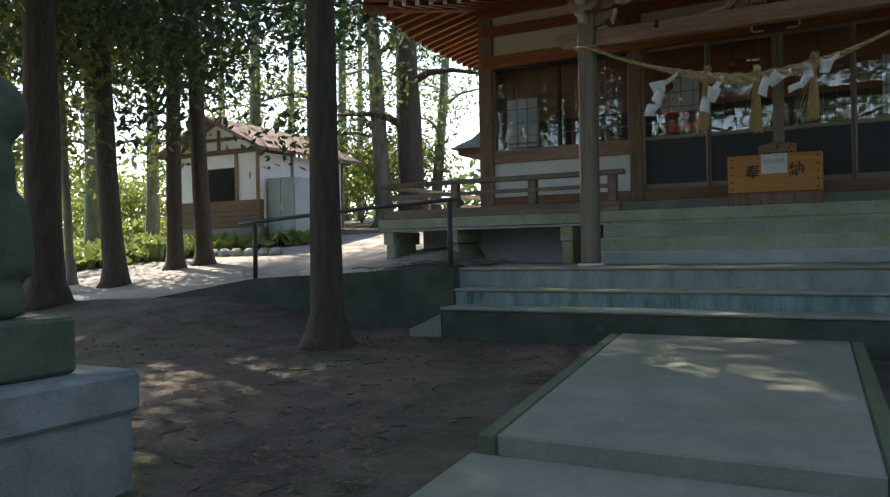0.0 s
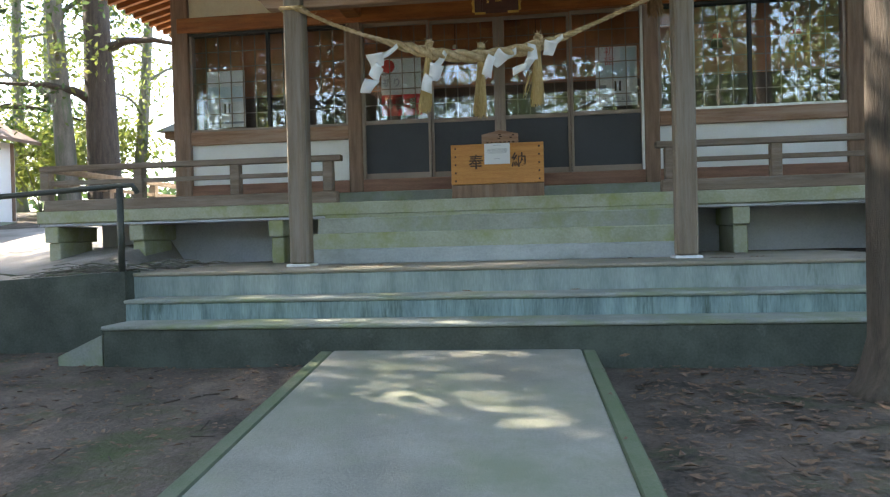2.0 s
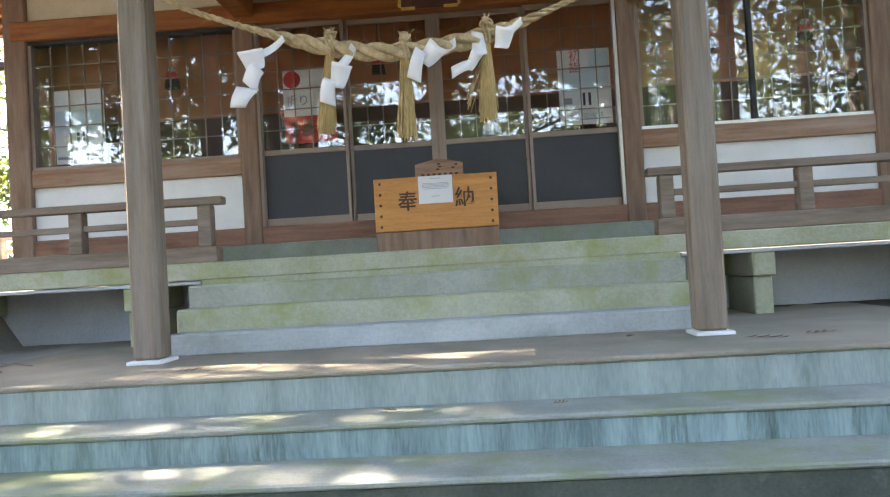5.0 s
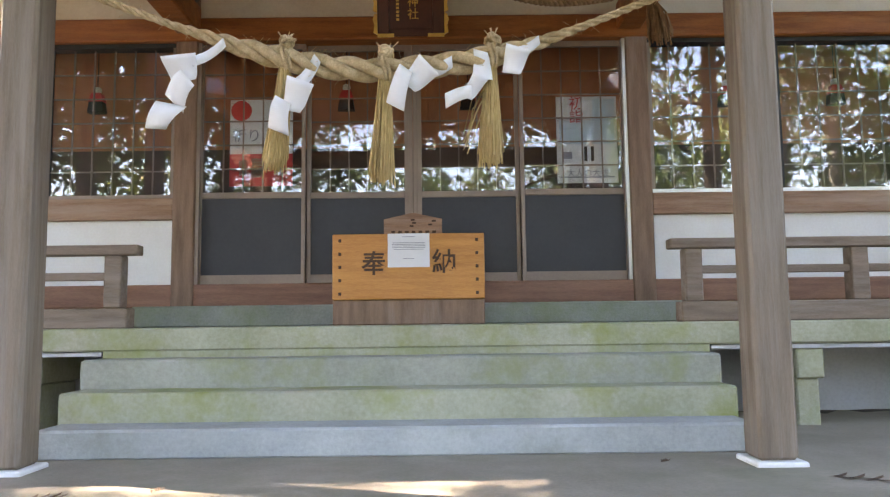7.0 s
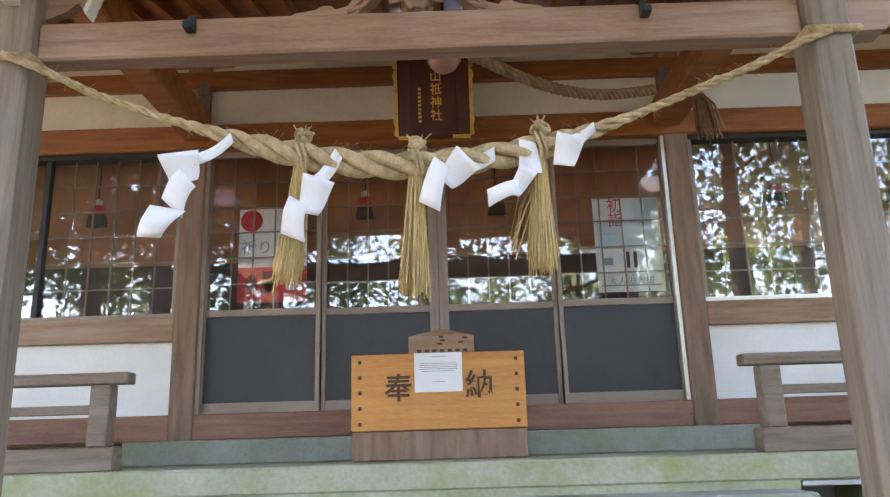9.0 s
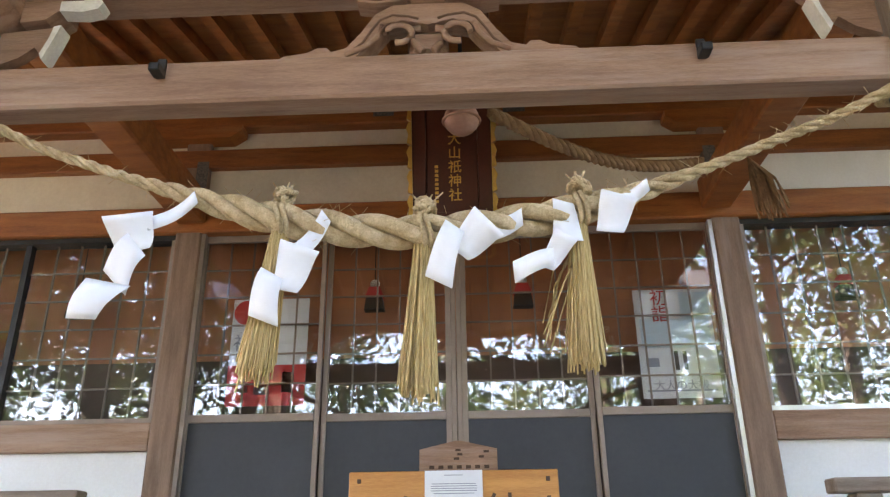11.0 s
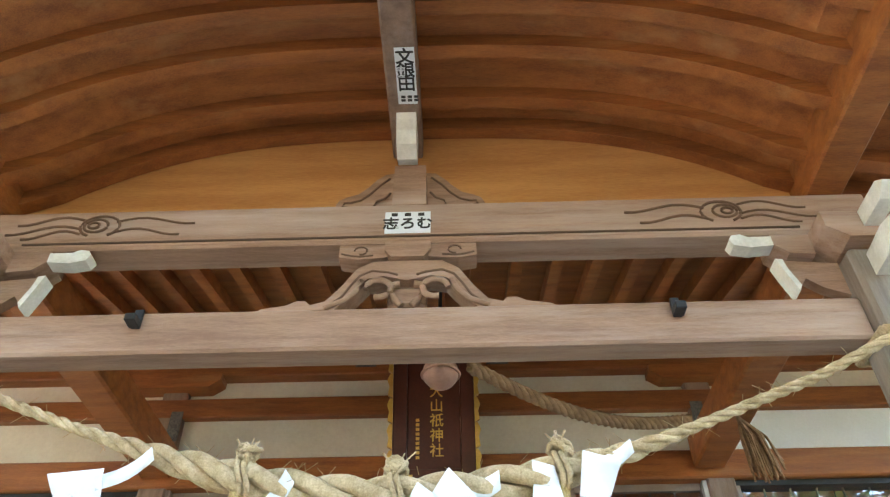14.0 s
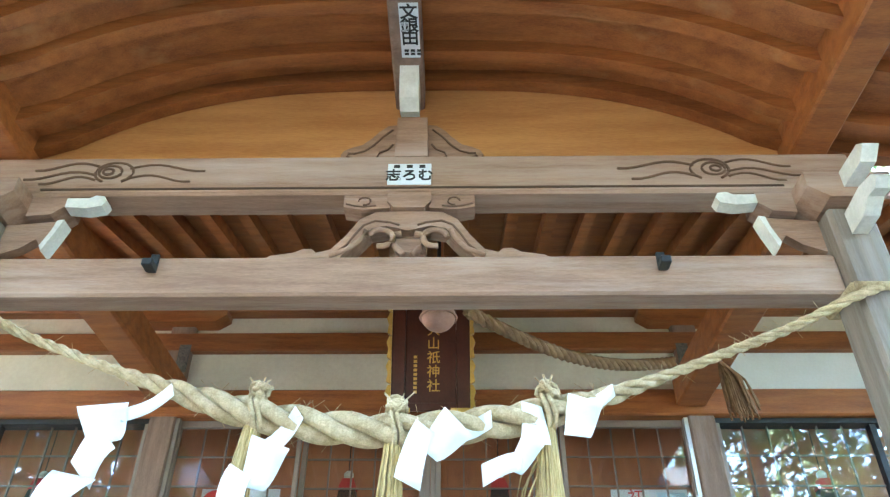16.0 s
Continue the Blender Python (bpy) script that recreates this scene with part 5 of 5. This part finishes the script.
# wood on the yard side: angle, distance, height, radius, lean, leaf kind
WOODS = ((56, 12.5, 17, 0.27, (0, 0), 0), (51.5, 15.5, 16, 0.20, (-0.05, 0), 0), (54, 16.5, 9, 0.09, (-0.05, 0), 1), (47.3, 17, 18, 0.17, (0, 0), 0), (45.4, 17.2, 16, 0.19, (-0.06, 0), 0),
         (42, 26, 15, 0.22, (0.02, 0), 1), (37.5, 25, 16, 0.32, (0.0, 0), 0), (35.5, 28, 15, 0.2, (0.03, 0), 1), (32.2, 22.5, 14, 0.27, (-0.04, 0), 1), (30.0, 22.5, 16, 0.42, (-0.02, 0), 0), (28.3, 26, 13, 0.2, (0.08, 0), 1), 
         (49, 24, 14, 0.2, (0, 0), 1), (53, 24, 14, 0.2, (0, 0), 1), (58, 20, 14, 0.25, (0, 0), 0), (44, 32, 13, 0.2, (0, 0), 1), (39, 33, 13, 0.2, (0, 0), 1), (34, 36, 12, 0.2, (0, 0), 1))
for k, (an, di, h, r, ln, kind) in enumerate(WOODS):
    x, y = along(an, di)
    near = di < 19
    tree(x, y, h, r, (4.2, 4.4, 3.2, 4.2, 4.2)[k] if near else 2.5, (5.0, 5.0, 3.2, 4.6, 4.6)[k] if near else 3.2, (190, 165, 100, 120, 120)[k] if near else 36, (170 if an > 49 else 110) if near else 95, LEAFD if kind == 0 and near else LEAF if kind == 0 else LEAFY, 0.085 if near else 0.085,
         "dark trunked wood tree with high leafy crown" if kind == 0 else "slender wood tree with sunlit yellow-green leaves", BARK if kind == 0 else PALEBARK, ln, seed=20 + k)

# tall unseen trees added to shade the path, beyond and behind the way in
for k, (x, y, h) in enumerate(((-7.2, 3.4, 14), (-5.4, 0.0, 14), (-9.5, 3.0, 15), (-12.5, 0.6, 15), (-7.6, -0.8, 15), (-10.5, -3.4, 15), (-5.6, -3.6, 14), (5.6, 2.2, 15), (-1.5, -11, 15), (4, -9, 15), (7, -13, 15), (-6, -15, 16), (9.5, -3, 15), (8.8, 12, 14), (7.8, 15.5, 13))):
    dense = x < -5 and y > -5
    tree(x, y, h, 0.24, 6.2, 3.8, 76 if dense else 60, 70 if dense else 50, (LEAF, LEAFD)[k % 2], 0.15, "unseen tall evergreen with high dense crown, added to shade the path", seed=60 + k, limbs=12)

# unseen trees added for pane reflections and to block light from the east
for k, (x, y) in enumerate(((9.0, 0.5), (12.5, -5.5), (13.5, 2.5), (6.5, -6.5), (10.5, 6.0), (8.7, 8.0), (9.6, 10.4))):
    tree(x, y, 10, 0.2, 2.2, 3.2, 44, 55, LEAF, 0.12, "unseen broadleaf tree with low leafy crown, added for reflections and shade", PALEBARK, seed=120 + k)

# unseen understorey added behind the way in, mirrored in the panes
for k, (x, y, h) in enumerate(((-19, -12, 11), (-14.5, -16, 11), (-9.5, -15, 8), (-1.2, -20, 9), (2.2, -15.5, 8), (6, -20, 10), (10, -16, 10), (13.5, -17, 12), (17.5, -12, 12))):
    tree(x, y, h, 0.16, 1.6, 3.2, 55, 60, (LEAF, LEAFY, LEAFD)[k % 3], 0.17, "unseen bushy understorey tree with leaves down to the ground, added for reflections", PALEBARK, seed=150 + k, limbs=11)

# shrubs and far woods
def shrub(x, y, r, h, leaf, label, seed):
    rng = np.random.default_rng(seed)
    z0 = ground_z(x, y)
    t = thing("shrub", (x, y, z0), label, "shrub", "undergrowth")
    cents = []
    for k in range(7):
        a = k * 2.4
        e = Vector((x + r * 0.7 * math.cos(a), y + r * 0.7 * math.sin(a), z0 + h * rng.uniform(0.5, 1.0)))
        part("stem", tube(B(), [(x, y, z0 - 0.05), ((x + e.x) / 2, (y + e.y) / 2, z0 + h * 0.4), e], [0.02, 0.015, 0.006], 5), PALEBARK, t)
        cents += [e + Vector(rng.normal(0, r * 0.3, 3)) * 0.8 for _ in range(7)]
    leaves("foliage", cents, 55, 0.26 * r, 0.09, leaf, t, rng=rng)


for k, (an, di, r, h) in enumerate(((31, 27, 1.6, 2.6), (34, 25, 1.4, 2.0), (52, 27, 1.5, 1.8), (46, 30, 1.7, 2.0), (41, 30, 1.6, 2.2), (56, 30, 1.8, 2.2))):
    x, y = along(an, di)
    shrub(x, y, r, h, LEAFY, "bushy sunlit yellow-green shrub at the wood's edge", 200 + k)
for k, (x, y) in enumerate(((6.2, 11.0), (6.6, 13.2), (7.0, 9.4))):
    shrub(x, y, 1.2, 3.0, LEAF, "leafy evergreen shrub beside the veranda", 230 + k)

rng = np.random.default_rng(11)
cents = []
for k in range(1500):
    # Later clumps thicken the unseen side behind, darkening the pane reflections
    a = rng.uniform(0, 6.2832) if k < 700 else rng.uniform(3.3, 6.2)
    d = rng.uniform(36, 52)
    x, y = d * math.cos(a), d * math.sin(a)
    cents.append((x, y, ground_z(x, y) + rng.uniform(0, 1) ** 1.3 * (8.5 if a > 3.2 else 7 if not (1.7 < a < 2.9) else 3)))
tagged(leaves("far_woods", cents, 46, 1.1, 0.27, LEAF, rng=rng), "distant green woods round the shrine", "woods", kind="stuff")
grs = []
for k in range(9000):
    an, di = rng.uniform(38, 64), rng.uniform(19, 36)
    x, y = along(an, di)
    grs.append((x, y, ground_z(x, y) + 0.14))
tagged(leaves("meadow_grass", grs, 3, 0.12, 0.20, GRASS, rng=rng), "sunlit yellow-green meadow grass beyond the trees", "grass", kind="stuff")

# ---------- ground litter ----------
def litter(name, n, box_, size, material, label):
    lo = []
    v, f = [], []
    for k in range(n):
        x, y = rng.uniform(box_[0], box_[1]), rng.uniform(box_[2], box_[3])
        if -1.80 < x < 0.62 and rng.uniform() > 0.10:
            continue
        z = ground_z(x, y) + 0.012
        if -1.80 < x < 0.62:
            z = (0.31 + 0.175 * (y - 3.62) / 3.48 if y > 3.62 else -0.18 + 0.385 * (y + 6) / 9.6) + 0.006
        a, s = rng.uniform(0, 6.28), size * rng.uniform(0.5, 1.4)
        ca, sa = math.cos(a), math.sin(a)
        b = len(v)
        for du, dv in ((-1, 0), (0, 0.45), (1, 0), (0, -0.45)):
            v.append((x + s * (du * ca - dv * sa), y + s * (du * sa + dv * ca), z + rng.uniform(0, 0.5) * s))
        f.append((b, b + 1, b + 2, b + 3))
    me = bpy.data.meshes.new(name)
    me.from_pydata(v, [], f)
    me.materials.append(material)
    return tagged(new(name, me), label, "leaf litter", kind="stuff")


litter("fallen_leaves", 5200, (0.4, 4.5, 1.0, 7.1), 0.035, LITTER, "dry brown fallen leaves on dark soil")
litter("fallen_leaf_bits", 5200, (-7.5, -1.8, 0.5, 7.7), 0.028, LITTER, "scattered dry leaf bits on dark soil")
bm = B()
for k in range(260):
    x, y = rng.uniform(-7, 4.5), rng.uniform(0.5, 7.2)
    if -1.9 < x < 0.5:
        continue
    a, s = rng.uniform(0, 6.28), rng.uniform(0.05, 0.2)
    z = ground_z(x, y) + 0.012
    tube(bm, [(x, y, z), (x + s * math.cos(a), y + s * math.sin(a), ground_z(x + s * math.cos(a), y + s * math.sin(a)) + 0.015)], 0.004, 4, False)
tagged(part("fallen_twigs", bm, BARK, None), "thin fallen twigs on the soil", "twigs", kind="stuff")
for x, y, a, s in ((-1.95, 8.25, 20, 0.10), (-1.5, 8.35, 70, 0.05), (1.62, 8.45, -30, 0.16), (2.0, 8.55, 10, 0.12), (0.9, 8.9, 40, 0.04), (0.3, 7.75, 15, 0.05), (-0.6, 7.78, 160, 0.06)):
    z = 1.103 if y > 7.96 else 0.888
    bm = B()
    for k in range(9):
        b = radians(a + 40 * math.sin(k * 2.1))
        u = (k - 4) / 4 * s * 0.6
        px_, py_ = x + u * math.cos(radians(a)), y + u * math.sin(radians(a))
        q = s * 0.35
        vs = [bm.verts.new(c) for c in ((px_, py_, z), (px_ + q * math.cos(b), py_ + q * math.sin(b), z + 0.006), (px_ + q * 1.5 * math.cos(b + 0.3), py_ + q * 1.5 * math.sin(b + 0.3), z + 0.015), (px_ + q * math.cos(b + 0.6), py_ + q * math.sin(b + 0.6), z + 0.004))]
        bm.faces.new(vs)
    solo("fallen_cedar_sprig", bm, LITTER, "dry brown fallen cedar sprig on the concrete", "sprig", group="fallen sprigs")

# pole pile on the veranda end
pp = thing("pole_pile", (-5.65, 12.1, 1.815), "pile of pale cut poles stored on the veranda", "poles")
for k in range(10):
    y, z = 11.75 + 0.11 * (k % 5) + 0.03 * (k // 5), 1.865 + 0.09 * (k // 5) + 0.02 * (k % 2)
    part("pole", tube(B(), [(-6.14, y, z), (-5.6, y + 0.02, z + 0.02), (-5.12, y - 0.02 + 0.04 * (k % 3), z)], 0.045 - 0.004 * (k % 3), 8), LOGM, pp)

# brush pile at the terrace end
rng = np.random.default_rng(5)
bm = B()
for k in range(170):
    x, y = rng.normal(-4.45, 0.38), rng.normal(8.45, 0.16)
    a, s = rng.normal(0, 0.5), rng.uniform(0.15, 0.5)
    z = 1.12 + 0.05 * (x + 3.9) + abs(rng.normal(0, 0.035))
    tube(bm, [(x, y, z), (x + s * 0.5 * math.cos(a), y + s * 0.5 * math.sin(a), z + 0.02), (x + s * math.cos(a), y + s * math.sin(a), z)], rng.uniform(0.003, 0.008), 4, False)
tagged(part("brush_pile", bm, PALEBARK, None), "low pile of grey fallen branches on the yard", "branches", kind="stuff")
# low stone edging along the yard by the shed
rng = np.random.default_rng(8)
for k in range(16):
    x = -16.5 + 0.36 * k + rng.uniform(-0.05, 0.05)
    y = 13.2 + 0.05 * math.sin(k)
    bm = B()
    r = bmesh.ops.create_icosphere(bm, subdivisions=2, radius=1.0)
    for v in r["verts"]:
        m = 1 + 0.22 * noise.noise((v.co.x * 1.7 + k, v.co.y * 1.7, v.co.z * 1.7))
        v.co = Vector((x + 0.19 * v.co.x * m, y + 0.14 * v.co.y * m, ground_z(x, y) + 0.05 + 0.13 * v.co.z * m))
    solo("edging_stone", bm, STONE, "rough grey edging stone by the yard", "stone", group="yard edging stones")
